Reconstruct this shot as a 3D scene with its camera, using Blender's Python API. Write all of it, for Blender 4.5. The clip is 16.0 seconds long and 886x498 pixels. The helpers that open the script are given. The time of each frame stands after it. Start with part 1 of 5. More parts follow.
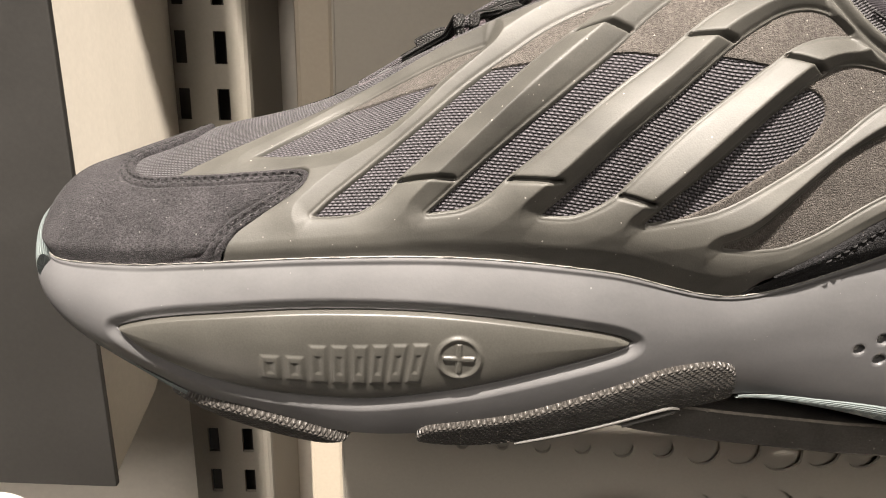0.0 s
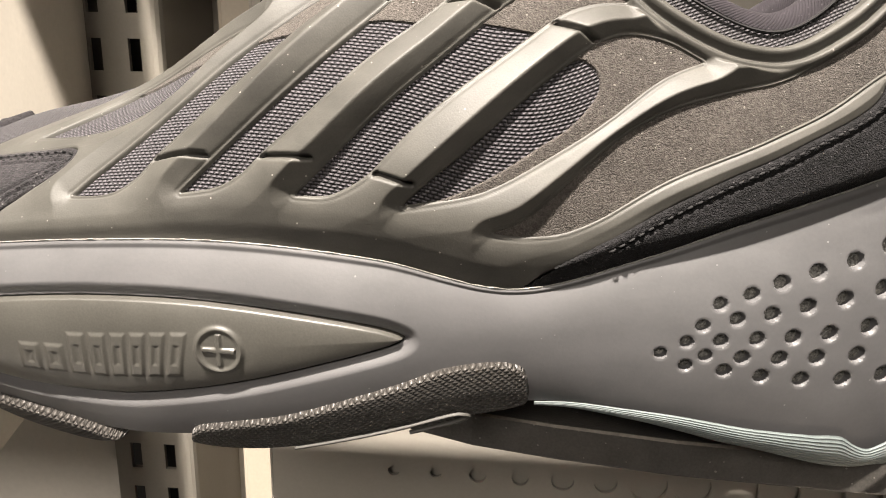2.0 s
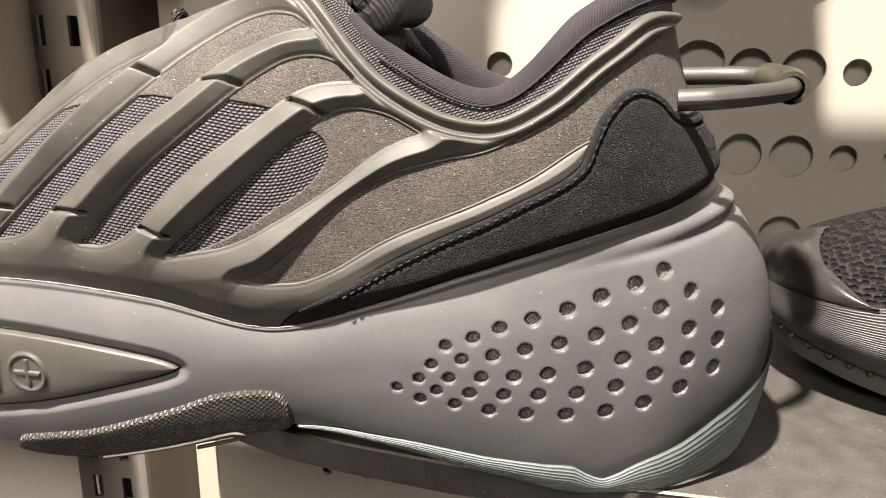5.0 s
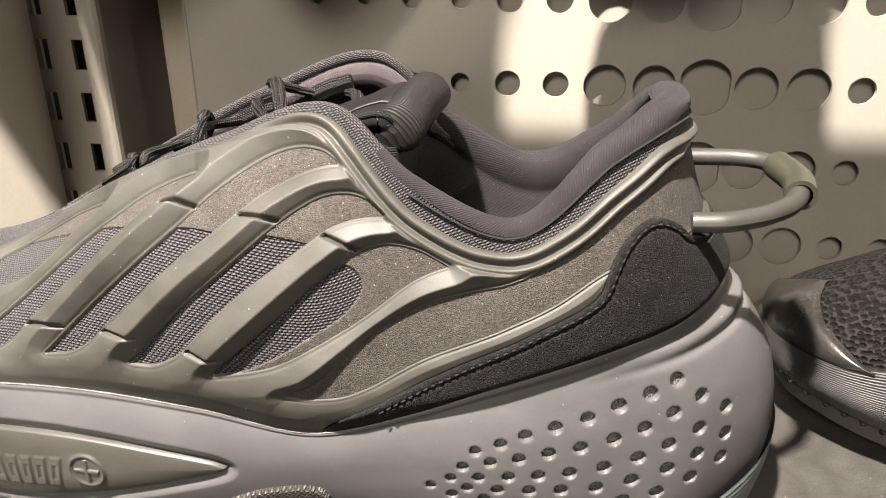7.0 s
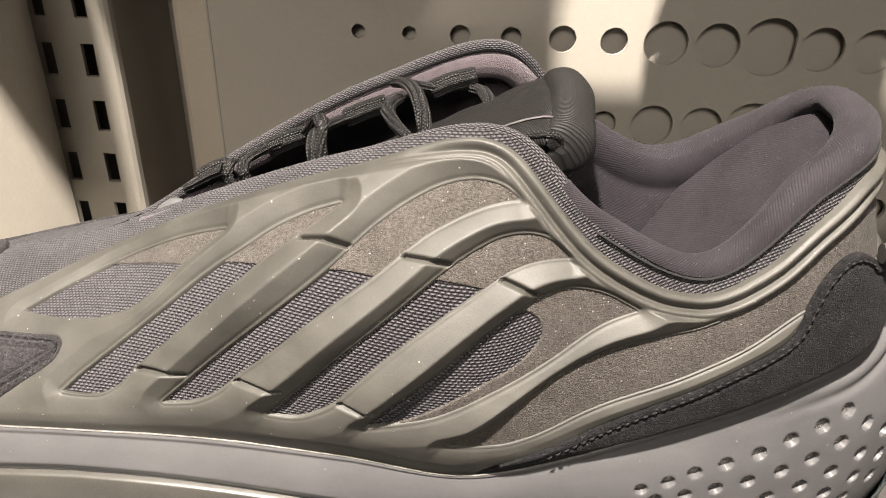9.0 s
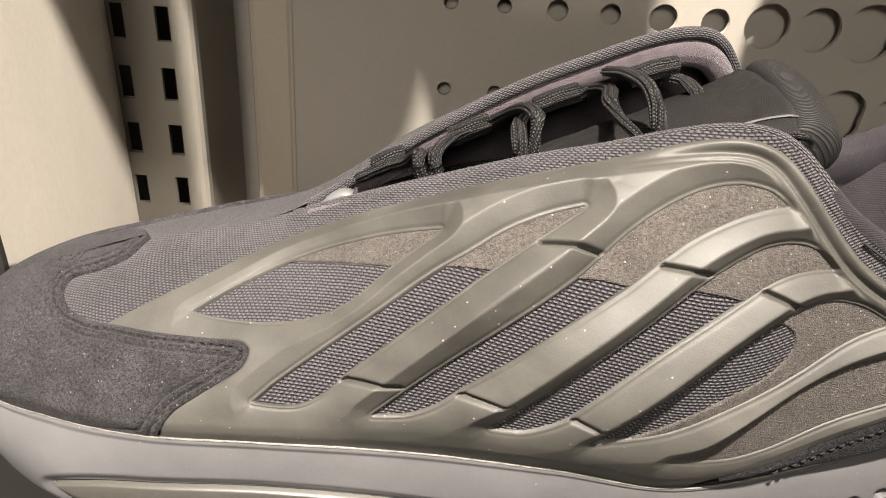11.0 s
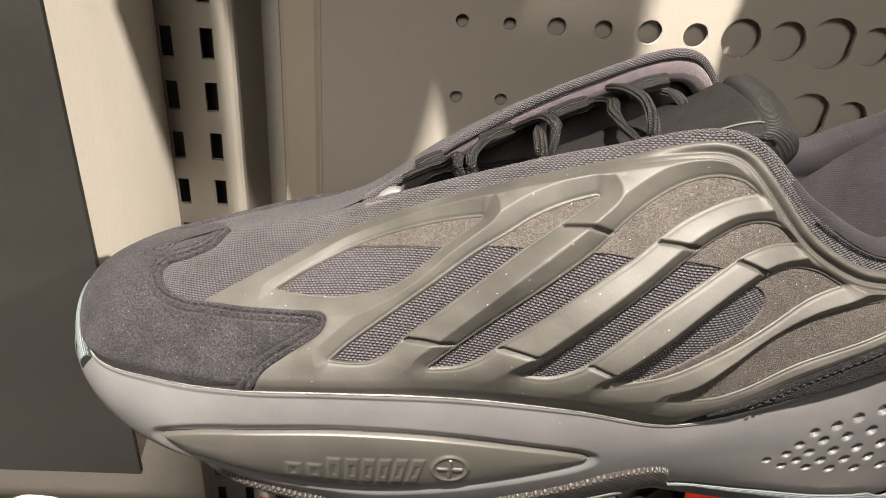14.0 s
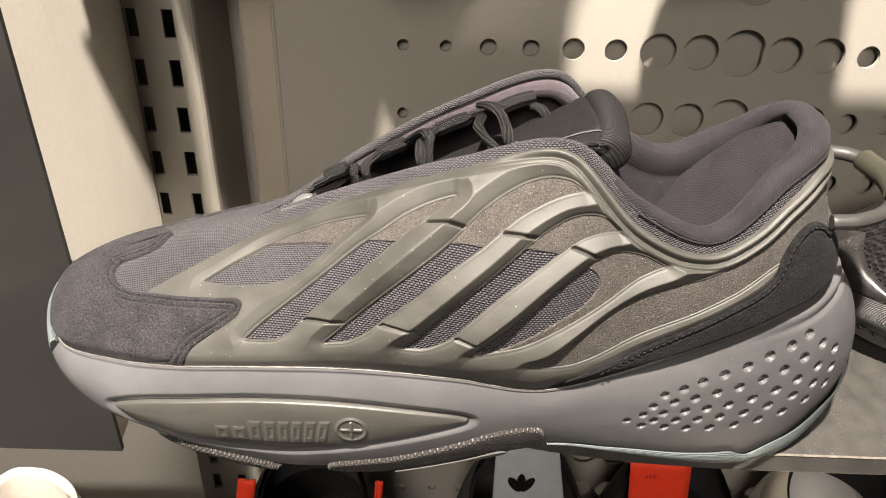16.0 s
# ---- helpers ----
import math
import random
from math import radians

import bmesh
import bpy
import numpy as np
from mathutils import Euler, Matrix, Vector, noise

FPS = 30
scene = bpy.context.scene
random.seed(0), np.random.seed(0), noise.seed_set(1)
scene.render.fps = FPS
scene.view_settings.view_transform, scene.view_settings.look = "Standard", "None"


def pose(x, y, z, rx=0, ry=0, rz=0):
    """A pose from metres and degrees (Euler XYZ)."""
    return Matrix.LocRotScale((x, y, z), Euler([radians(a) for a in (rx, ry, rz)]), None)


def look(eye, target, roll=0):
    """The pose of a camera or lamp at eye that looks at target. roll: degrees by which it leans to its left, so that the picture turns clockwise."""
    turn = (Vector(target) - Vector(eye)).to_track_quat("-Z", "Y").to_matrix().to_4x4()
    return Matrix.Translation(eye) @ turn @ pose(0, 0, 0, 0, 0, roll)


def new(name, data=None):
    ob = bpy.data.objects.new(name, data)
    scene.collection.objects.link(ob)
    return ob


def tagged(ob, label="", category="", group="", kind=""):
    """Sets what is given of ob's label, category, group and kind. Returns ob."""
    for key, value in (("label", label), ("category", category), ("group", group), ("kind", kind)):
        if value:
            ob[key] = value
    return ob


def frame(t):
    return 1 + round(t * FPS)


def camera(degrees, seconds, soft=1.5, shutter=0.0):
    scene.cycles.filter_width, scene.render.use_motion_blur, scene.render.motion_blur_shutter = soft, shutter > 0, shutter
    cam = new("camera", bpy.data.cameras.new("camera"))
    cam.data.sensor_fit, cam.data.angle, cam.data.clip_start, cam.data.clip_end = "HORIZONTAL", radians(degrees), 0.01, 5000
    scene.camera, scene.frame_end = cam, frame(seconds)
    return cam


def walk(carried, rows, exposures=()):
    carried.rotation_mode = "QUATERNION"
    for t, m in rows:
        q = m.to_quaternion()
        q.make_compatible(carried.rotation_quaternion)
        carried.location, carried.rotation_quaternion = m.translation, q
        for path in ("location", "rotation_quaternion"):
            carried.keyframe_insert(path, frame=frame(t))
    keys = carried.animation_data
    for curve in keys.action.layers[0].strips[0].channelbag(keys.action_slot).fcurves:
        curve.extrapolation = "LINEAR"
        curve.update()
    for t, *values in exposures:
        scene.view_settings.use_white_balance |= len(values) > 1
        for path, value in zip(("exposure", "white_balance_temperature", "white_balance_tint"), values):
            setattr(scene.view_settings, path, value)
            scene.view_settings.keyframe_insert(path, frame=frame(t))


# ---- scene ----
cam = camera(60.6, 16.0, soft=1.0)
METRES, EYE, TILT, LEAN, TURN = 0.516 * 0.96, 1.3, 0.0, 0.0, 0.0
ROWS = [
    (0.0, 0.0, 0.0, 0.0, 0.42, -18.62, -1.24),
    (0.5, 0.0235, 0.014, -0.0166, 0.96, -17.76, -1.35),
    (1.0, 0.0517, 0.0207, -0.0248, 1.9, -16.91, -1.41),
    (1.5, 0.0895, 0.0245, -0.0286, 3.14, -16.22, -1.34),
    (2.0, 0.1287, 0.0227, -0.0278, 4.44, -15.79, -1.15),
    (2.5, 0.1632, 0.0192, -0.0277, 5.58, -15.39, -0.94),
    (3.0, 0.1973, 0.0249, -0.0301, 6.56, -15.21, -0.8),
    (3.5, 0.231, 0.0237, -0.0292, 7.48, -15.09, -0.84),
    (4.0, 0.2599, 0.0066, -0.0238, 8.25, -15.3, -1.08),
    (6.5, 0.2769, 0.0036, 0.0899, 9.34, -20.65, -0.18),
    (7.0, 0.2548, 0.0147, 0.1135, 8.16, -22.9, 0.25),
    (7.5, 0.2257, 0.0261, 0.1349, 6.69, -25.22, 0.29),
    (8.0, 0.1969, 0.0396, 0.1491, 5.16, -27.36, -0.09),
    (10.5, 0.0324, 0.0897, 0.1541, 0.37, -32.32, -4.07),
    (11.0, 0.0034, 0.0938, 0.1482, -0.28, -32.81, -4.47),
    (11.5, -0.0269, 0.1011, 0.1423, -0.94, -33.3, -4.76),
    (12.0, -0.0455, 0.1057, 0.1394, -1.52, -33.48, -4.98),
    (12.5, -0.0596, 0.0987, 0.1418, -1.94, -33.6, -5.03),
    (13.0, -0.059, 0.0748, 0.1558, -2.08, -33.39, -4.91),
    (13.5, -0.0465, 0.0482, 0.1681, -2.04, -33.09, -4.63),
    (14.0, -0.0306, 0.0216, 0.1825, -1.86, -32.69, -4.23),
    (14.5, -0.0103, 0.0026, 0.1932, -1.57, -32.34, -3.7),
    (15.0, 0.011, -0.0209, 0.2053, -1.17, -32.16, -3.03),
    (15.5, 0.0359, -0.0387, 0.214, -0.72, -32.1, -2.33),
    (16.0, 0.0592, -0.0551, 0.2231, -0.27, -32.05, -1.68),
]
walk(cam, [(t, pose(0, 0, EYE, TILT, LEAN, TURN) @ pose(METRES * x, METRES * y, METRES * z, 90 + pitch, roll, yaw)) for t, x, y, z, yaw, pitch, roll in ROWS],
     exposures=[(0.0, 0.33), (3.5, 0.56), (7.0, 0.42), (11.0, 0.14), (16.0, 0.2)])

# ---- light ----
U = 0.00096                       # metres to one shoe unit


def W(x, y, z):
    """World place of a point in shoe units (origin: the first eye)."""
    return Vector((x * U, y * U, EYE + z * U))


world = bpy.data.worlds.new("world")
scene.world = world
world.use_nodes = True
world.node_tree.nodes["Background"].inputs[0].default_value = (1.0, 0.93, 0.84, 1)
world.node_tree.nodes["Background"].inputs[1].default_value = 0.5


def spot(name, place, aim, watts, radius, cone, colour, blend=0.5):
    d = bpy.data.lights.new(name, "SPOT")
    d.energy, d.shadow_soft_size, d.spot_size, d.spot_blend, d.color = watts, radius, radians(cone), blend, colour
    ob = new(name, d)
    ob.matrix_world = look(place, aim)
    return ob


WARM = (1.0, 0.90, 0.80)
spot("assumed_ceiling_spot", (-0.25, -0.42, 2.75), W(60, 260, -40), 600, 0.035, 55, WARM)
# unseen front fill: one wide soft spot in place of several ceiling lamps
spot("assumed_ceiling_spot", (-0.35, -2.1, 2.75), W(50, 260, -60), 155, 0.35, 45, WARM)
# unseen narrow spot, added to brighten the beige end panel
spot("assumed_ceiling_spot", (1.9, -0.45, 2.6), W(-250, 330, 120), 330, 0.05, 15, WARM)

# ---- materials ----
def material(name, colour, rough=0.6, metal=0.0, var=0.12, scale=60.0, fine=900.0, bump=0.15, bump_scale=None, bump_dist=0.0003, sheen=0.0, spec=0.5, second=None, coat=0.0, crisp=0.4, octaves=4):
    """Principled surface with colour varied at two scales and a fine relief."""
    m = bpy.data.materials.new(name)
    m.use_nodes = True
    nt = m.node_tree
    n, l = nt.nodes, nt.links
    p = n["Principled BSDF"]
    p.inputs["Roughness"].default_value, p.inputs["Metallic"].default_value = rough, metal
    p.inputs["Specular IOR Level"].default_value = spec
    p.inputs["Sheen Weight"].default_value = sheen
    p.inputs["Coat Weight"].default_value = coat
    co = n.new("ShaderNodeTexCoord")
    a, b = n.new("ShaderNodeTexNoise"), n.new("ShaderNodeTexNoise")
    a.inputs["Scale"].default_value, b.inputs["Scale"].default_value = scale, fine
    a.inputs["Detail"].default_value, b.inputs["Detail"].default_value = octaves, 3
    a.inputs["Roughness"].default_value = 0.5 if octaves < 6 else 0.72
    for t in (a, b):
        l.new(co.outputs["Object"], t.inputs["Vector"])
    add = n.new("ShaderNodeMath")
    add.operation = "ADD"
    l.new(a.outputs["Fac"], add.inputs[0])
    l.new(b.outputs["Fac"], add.inputs[1])
    ramp = n.new("ShaderNodeMapRange")
    ramp.inputs["From Min"].default_value, ramp.inputs["From Max"].default_value = 1 - crisp, 1 + crisp
    l.new(add.outputs[0], ramp.inputs["Value"])
    mix = n.new("ShaderNodeMix")
    mix.data_type = "RGBA"
    lo = [c * (1 - var) for c in colour]
    hi = second or [min(1, c * (1 + var)) for c in colour]
    mix.inputs["A"].default_value, mix.inputs["B"].default_value = (*lo, 1), (*hi, 1)
    l.new(ramp.outputs["Result"], mix.inputs["Factor"])
    l.new(mix.outputs["Result"], p.inputs["Base Color"])
    r2 = n.new("ShaderNodeMapRange")
    r2.inputs["To Min"].default_value, r2.inputs["To Max"].default_value = max(0.02, rough - 0.1), min(1, rough + 0.1)
    l.new(a.outputs["Fac"], r2.inputs["Value"])
    l.new(r2.outputs["Result"], p.inputs["Roughness"])
    if bump:
        c = b
        if bump_scale:
            c = n.new("ShaderNodeTexNoise")
            c.inputs["Scale"].default_value, c.inputs["Detail"].default_value = bump_scale, 3
            l.new(co.outputs["Object"], c.inputs["Vector"])
        bp = n.new("ShaderNodeBump")
        bp.inputs["Strength"].default_value, bp.inputs["Distance"].default_value = bump, bump_dist
        l.new(c.outputs["Fac"], bp.inputs["Height"])
        l.new(bp.outputs["Normal"], p.inputs["Normal"])
    return m


def dusty(m, amount, cell=260.0, size=0.05, colour=(0.30, 0.28, 0.26)):
    """Sparse specks of pale lint and dust on a surface."""
    n, l = m.node_tree.nodes, m.node_tree.links
    p = n["Principled BSDF"]
    co = n.new("ShaderNodeTexCoord")
    v = n.new("ShaderNodeTexVoronoi")
    v.inputs["Scale"].default_value = cell
    l.new(co.outputs["Object"], v.inputs["Vector"])
    near, some, both = (n.new("ShaderNodeMath") for _ in range(3))
    near.operation, some.operation, both.operation = "LESS_THAN", "LESS_THAN", "MULTIPLY"
    sep = n.new("ShaderNodeSeparateColor")
    l.new(v.outputs["Color"], sep.inputs[0])
    size_by = n.new("ShaderNodeMath")
    size_by.operation = "MULTIPLY"
    size_by.inputs[1].default_value = size * 2
    l.new(sep.outputs[1], size_by.inputs[0])
    l.new(v.outputs["Distance"], near.inputs[0])
    l.new(size_by.outputs[0], near.inputs[1])
    l.new(sep.outputs[0], some.inputs[0])
    some.inputs[1].default_value = amount
    l.new(near.outputs[0], both.inputs[0])
    l.new(some.outputs[0], both.inputs[1])
    base = p.inputs["Base Color"].links[0].from_socket
    mix = n.new("ShaderNodeMix")
    mix.data_type = "RGBA"
    mix.inputs["B"].default_value = (*colour, 1)
    l.new(base, mix.inputs["A"])
    l.new(both.outputs[0], mix.inputs["Factor"])
    l.new(mix.outputs["Result"], p.inputs["Base Color"])


def cloudy(m, scale, low, high, stretch=(1, 1, 1), seed=0.0):
    """Uneven tone at a larger scale: brushed nap, smudges and handling marks."""
    n, l = m.node_tree.nodes, m.node_tree.links
    p = n["Principled BSDF"]
    co, mp, t, r = n.new("ShaderNodeTexCoord"), n.new("ShaderNodeMapping"), n.new("ShaderNodeTexNoise"), n.new("ShaderNodeMapRange")
    mp.inputs["Scale"].default_value, mp.inputs["Location"].default_value = stretch, (seed, seed, seed)
    t.inputs["Scale"].default_value, t.inputs["Detail"].default_value, t.inputs["Roughness"].default_value = scale, 6, 0.62
    r.inputs["From Min"].default_value, r.inputs["From Max"].default_value = 0.32, 0.68
    r.inputs["To Min"].default_value, r.inputs["To Max"].default_value = low, high
    l.new(co.outputs["Object"], mp.inputs["Vector"])
    l.new(mp.outputs[0], t.inputs["Vector"])
    l.new(t.outputs["Fac"], r.inputs["Value"])
    base = p.inputs["Base Color"].links[0].from_socket
    mul = n.new("ShaderNodeVectorMath")
    mul.operation = "SCALE"
    l.new(base, mul.inputs[0])
    l.new(r.outputs[0], mul.inputs["Scale"])
    l.new(mul.outputs[0], p.inputs["Base Color"])


M_PANEL = material("panel_paint", (0.315, 0.294, 0.257), 0.45, var=0.05, scale=9, fine=600, bump=0.06)
M_WALL = material("wall_paint", (0.55, 0.52, 0.47), 0.8, var=0.06, scale=6, fine=300)
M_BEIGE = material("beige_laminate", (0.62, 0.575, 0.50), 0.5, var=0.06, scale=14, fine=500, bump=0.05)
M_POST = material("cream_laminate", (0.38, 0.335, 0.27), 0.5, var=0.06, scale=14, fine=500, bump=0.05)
M_STEEL = material("painted_steel", (0.27, 0.25, 0.215), 0.5, var=0.06, scale=20, fine=900, bump=0.15)
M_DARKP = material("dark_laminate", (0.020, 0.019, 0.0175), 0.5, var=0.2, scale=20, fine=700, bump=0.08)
M_SHELF = material("black_board", (0.05, 0.047, 0.043), 0.42, var=0.35, scale=120, fine=1500, bump=0.35, bump_dist=0.0004)
M_EDGE = material("worn_edge", (0.13, 0.115, 0.095), 0.5, var=0.4, scale=300, fine=900)
M_SOLE = material("grey_foam_rubber", (0.084, 0.083, 0.085), 0.48, var=0.07, scale=40, fine=1200, bump=0.06)
M_CAGE = material("moulded_rubber", (0.050, 0.048, 0.042), 0.56, var=0.2, scale=70, fine=2600, bump=0.12, spec=0.42)
M_SUEDE = material("charcoal_suede", (0.006, 0.0058, 0.0066), 0.95, var=0.8, octaves=4, scale=1100, fine=3000, bump=1.0, bump_dist=0.0007, sheen=0.02, crisp=0.2, second=(0.018, 0.0172, 0.0186), spec=0.2)
M_TOE = material("toe_suede", (0.020, 0.0184, 0.02), 0.95, var=0.75, octaves=4, scale=1500, fine=3200, bump=1.0, bump_dist=0.0006, sheen=0.03, crisp=0.25, second=(0.05, 0.046, 0.0495), spec=0.2)
M_FELT = material("brown_grey_felt", (0.062, 0.055, 0.048), 0.95, var=0.45, octaves=4, scale=1400, fine=3000, bump=0.9, bump_dist=0.0005, sheen=0.04, crisp=0.27, second=(0.088, 0.079, 0.072), spec=0.15)
M_PLUSH = material("mauve_plush", (0.066, 0.054, 0.06), 0.95, var=0.25, scale=400, fine=3500, bump=0.8, bump_dist=0.0006, sheen=0.2, spec=0.1)
M_MEDAL = material("medallion_rubber", (0.052, 0.050, 0.044), 0.40, var=0.25, scale=60, fine=2000, bump=0.08)
M_LIP = material("lip_rubber", (0.04, 0.038, 0.034), 0.6, var=0.15, scale=200)
M_THREAD = material("grey_thread", (0.055, 0.05, 0.052), 0.7, var=0.3, scale=800)
M_THREAD_DARK = material("black_thread", (0.008, 0.0075, 0.008), 0.9, var=0.3, scale=800)


def cloth(name, colour, kind, pitch, dark=0.35, rough=0.85, depth=0.0004, sheen=0.05, angle=0.0, strength=0.9, spec=0.25, colour2=None):
    """Woven, ribbed or knurled surface on the cloth map: relief and painted gap shade from crossing threads."""
    m = material(name, colour, rough, var=0.25, scale=500, fine=4000, bump=0, sheen=sheen, spec=spec)
    nt = m.node_tree
    n, l = nt.nodes, nt.links
    p = n["Principled BSDF"]

    def op(kind_, a, b=None):
        x = n.new("ShaderNodeMath")
        x.operation = kind_
        for i, v in enumerate((a, b)):
            if v is None:
                continue
            if isinstance(v, (int, float)):
                x.inputs[i].default_value = v
            else:
                l.new(v, x.inputs[i])
        return x.outputs[0]

    uv = n.new("ShaderNodeUVMap")
    uv.uv_map = "cloth"
    rot = n.new("ShaderNodeVectorRotate")
    rot.inputs["Angle"].default_value = angle
    rot.inputs["Axis"].default_value = (0, 0, 1)
    wob = n.new("ShaderNodeTexNoise")
    wob.inputs["Scale"].default_value = 260
    l.new(uv.outputs[0], wob.inputs["Vector"])
    jit = n.new("ShaderNodeVectorMath")
    jit.operation = "MULTIPLY_ADD"
    l.new(wob.outputs["Color"], jit.inputs[0])
    jit.inputs[1].default_value = (0.0004, 0.0004, 0)
    l.new(uv.outputs[0], jit.inputs[2])
    l.new(jit.outputs[0], rot.inputs["Vector"])
    sep = n.new("ShaderNodeSeparateXYZ")
    l.new(rot.outputs[0], sep.inputs[0])
    x = op("DIVIDE", sep.outputs[0], pitch)
    y = op("DIVIDE", sep.outputs[1], pitch * (0.62 if kind == "weave" else 1.0))
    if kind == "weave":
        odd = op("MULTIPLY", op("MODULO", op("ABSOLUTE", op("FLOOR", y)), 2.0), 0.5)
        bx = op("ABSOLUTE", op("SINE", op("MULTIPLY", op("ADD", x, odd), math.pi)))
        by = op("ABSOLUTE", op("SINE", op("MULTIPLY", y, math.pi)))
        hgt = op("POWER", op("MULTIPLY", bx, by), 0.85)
    elif kind == "rib":
        hgt = op("POWER", op("ABSOLUTE", op("SINE", op("MULTIPLY", y, math.pi))), 0.7)
    elif kind == "braid":
        a = op("ABSOLUTE", op("SINE", op("MULTIPLY", op("ADD", x, y), math.pi)))
        hgt = op("POWER", a, 0.7)
    else:
        a = op("ABSOLUTE", op("SINE", op("MULTIPLY", x, math.pi)))
        b = op("ABSOLUTE", op("SINE", op("MULTIPLY", y, math.pi)))
        hgt = op("MINIMUM", a, b)
    bp = n.new("ShaderNodeBump")
    bp.inputs["Strength"].default_value, bp.inputs["Distance"].default_value = strength, depth
    l.new(hgt, bp.inputs["Height"])
    l.new(bp.outputs["Normal"], p.inputs["Normal"])
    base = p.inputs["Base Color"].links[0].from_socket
    # gaps and grooves take a darker colour: shade painted in along the relief
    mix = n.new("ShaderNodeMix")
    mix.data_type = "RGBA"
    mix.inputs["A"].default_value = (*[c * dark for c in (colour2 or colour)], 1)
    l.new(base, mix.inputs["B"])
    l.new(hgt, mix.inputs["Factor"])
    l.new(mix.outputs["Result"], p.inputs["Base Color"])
    return m


def knit(name, colour, scale):
    """Open coarse knit: raised loops round pits with painted shade, slightly uneven."""
    m = material(name, colour, 0.75, var=0.4, scale=400, fine=2500, bump=0, sheen=0.0, spec=0.15)
    n, l = m.node_tree.nodes, m.node_tree.links
    p = n["Principled BSDF"]
    co = n.new("ShaderNodeTexCoord")
    st = n.new("ShaderNodeMapping")
    st.inputs["Scale"].default_value = (1.0, 1.0, 1.5)
    l.new(co.outputs["Object"], st.inputs["Vector"])
    v = n.new("ShaderNodeTexVoronoi")
    v.inputs["Scale"].default_value, v.inputs["Randomness"].default_value = scale, 0.45
    l.new(st.outputs[0], v.inputs["Vector"])
    r = n.new("ShaderNodeMapRange")
    r.inputs["From Min"].default_value, r.inputs["From Max"].default_value = 0.16, 0.6
    l.new(v.outputs["Distance"], r.inputs["Value"])
    bp = n.new("ShaderNodeBump")
    bp.inputs["Strength"].default_value, bp.inputs["Distance"].default_value = 1.0, 0.0016
    l.new(r.outputs[0], bp.inputs["Height"])
    l.new(bp.outputs["Normal"], p.inputs["Normal"])
    base = p.inputs["Base Color"].links[0].from_socket
    # pit shade put into the colour: near-black where the relief sinks
    mix = n.new("ShaderNodeMix")
    mix.data_type = "RGBA"
    mix.inputs["A"].default_value = (0.002, 0.002, 0.002, 1)
    l.new(base, mix.inputs["B"])
    l.new(r.outputs[0], mix.inputs["Factor"])
    l.new(mix.outputs["Result"], p.inputs["Base Color"])
    return m


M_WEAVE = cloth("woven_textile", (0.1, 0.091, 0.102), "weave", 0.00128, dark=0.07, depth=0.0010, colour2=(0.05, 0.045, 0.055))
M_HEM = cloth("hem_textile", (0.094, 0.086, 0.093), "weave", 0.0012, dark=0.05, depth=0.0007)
M_LINING = cloth("lining_knit", (0.0195, 0.0165, 0.02), "rib", 0.0006, dark=0.6, depth=0.0001, sheen=0.03, angle=0.9)
M_TONGUE = cloth("tongue_twill", (0.0105, 0.0098, 0.0095), "rib", 0.0006, dark=0.4, depth=0.00018, rough=0.6, angle=1.2, sheen=0.0, spec=0.25)
M_LACE = cloth("braided_lace", (0.014, 0.013, 0.0128), "weave", 0.0008, dark=0.35, depth=0.0003, rough=0.5, sheen=0.0, spec=0.3)
M_KNURL = cloth("knurled_rubber", (0.060, 0.055, 0.050), "knurl", 0.0010, dark=0.45, depth=0.0006, rough=0.45, sheen=0.0, angle=0.7, spec=0.5)
M_TEAL = cloth("ribbed_teal_rubber", (0.125, 0.147, 0.146), "rib", 0.0008, dark=0.75, depth=0.0002, rough=0.55, sheen=0.0, spec=0.4)
M_LABEL = material("pale_label", (0.36, 0.39, 0.40), 0.7, var=0.1, scale=200, fine=1500)
M_GEL = material("cushion_gel", (0.11, 0.108, 0.10), 0.25, var=0.5, scale=500, fine=2000, bump=0.6, bump_dist=0.0008, crisp=0.2)
M_TAB = material("grey_plastic", (0.06, 0.062, 0.062), 0.5, var=0.08, scale=150)
M_CORD = material("cord_rubber", (0.034, 0.032, 0.03), 0.5, var=0.12, scale=150, fine=1800)
M_CORDGREY = material("grey_cord", (0.11, 0.105, 0.10), 0.7, var=0.2, scale=400)
M_TUBE = material("tube_plastic", (0.038, 0.037, 0.026), 0.35, var=0.15, scale=90)
M_KNIT = knit("black_knit", (0.011, 0.010, 0.0093), 470.0)
M_BLACKRIB = cloth("black_ribbed_rubber", (0.022, 0.021, 0.020), "rib", 0.0013, dark=0.5, depth=0.0003, rough=0.5, sheen=0.0, spec=0.5)
M_GLOSS = material("glossy_black_rubber", (0.018, 0.017, 0.016), 0.22, var=0.2, scale=120)
M_WHITE = material("white_leather", (0.80, 0.78, 0.75), 0.5, var=0.06, scale=60, fine=1500, bump=0.2)
M_CREAM = material("cream_suede", (0.66, 0.60, 0.51), 0.8, var=0.1, scale=80, fine=1800, bump=0.3)
M_RED = material("red_fabric", (0.9, 0.05, 0.012), 0.7, var=0.12, scale=300, fine=2500, bump=0.3)
M_REDDARK = material("red_stitching", (0.55, 0.025, 0.012), 0.7, var=0.1, scale=300)
M_SEAM = material("dried_glue", (0.14, 0.133, 0.12), 0.5, var=0.4, scale=400, fine=2000, crisp=0.2)
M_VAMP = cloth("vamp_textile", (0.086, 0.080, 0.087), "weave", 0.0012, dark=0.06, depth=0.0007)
cloudy(M_TOE, 90, 0.6, 1.2, (1, 1, 1.6))
cloudy(M_SUEDE, 110, 0.45, 1.1, (1, 1, 1.6), 3.0)
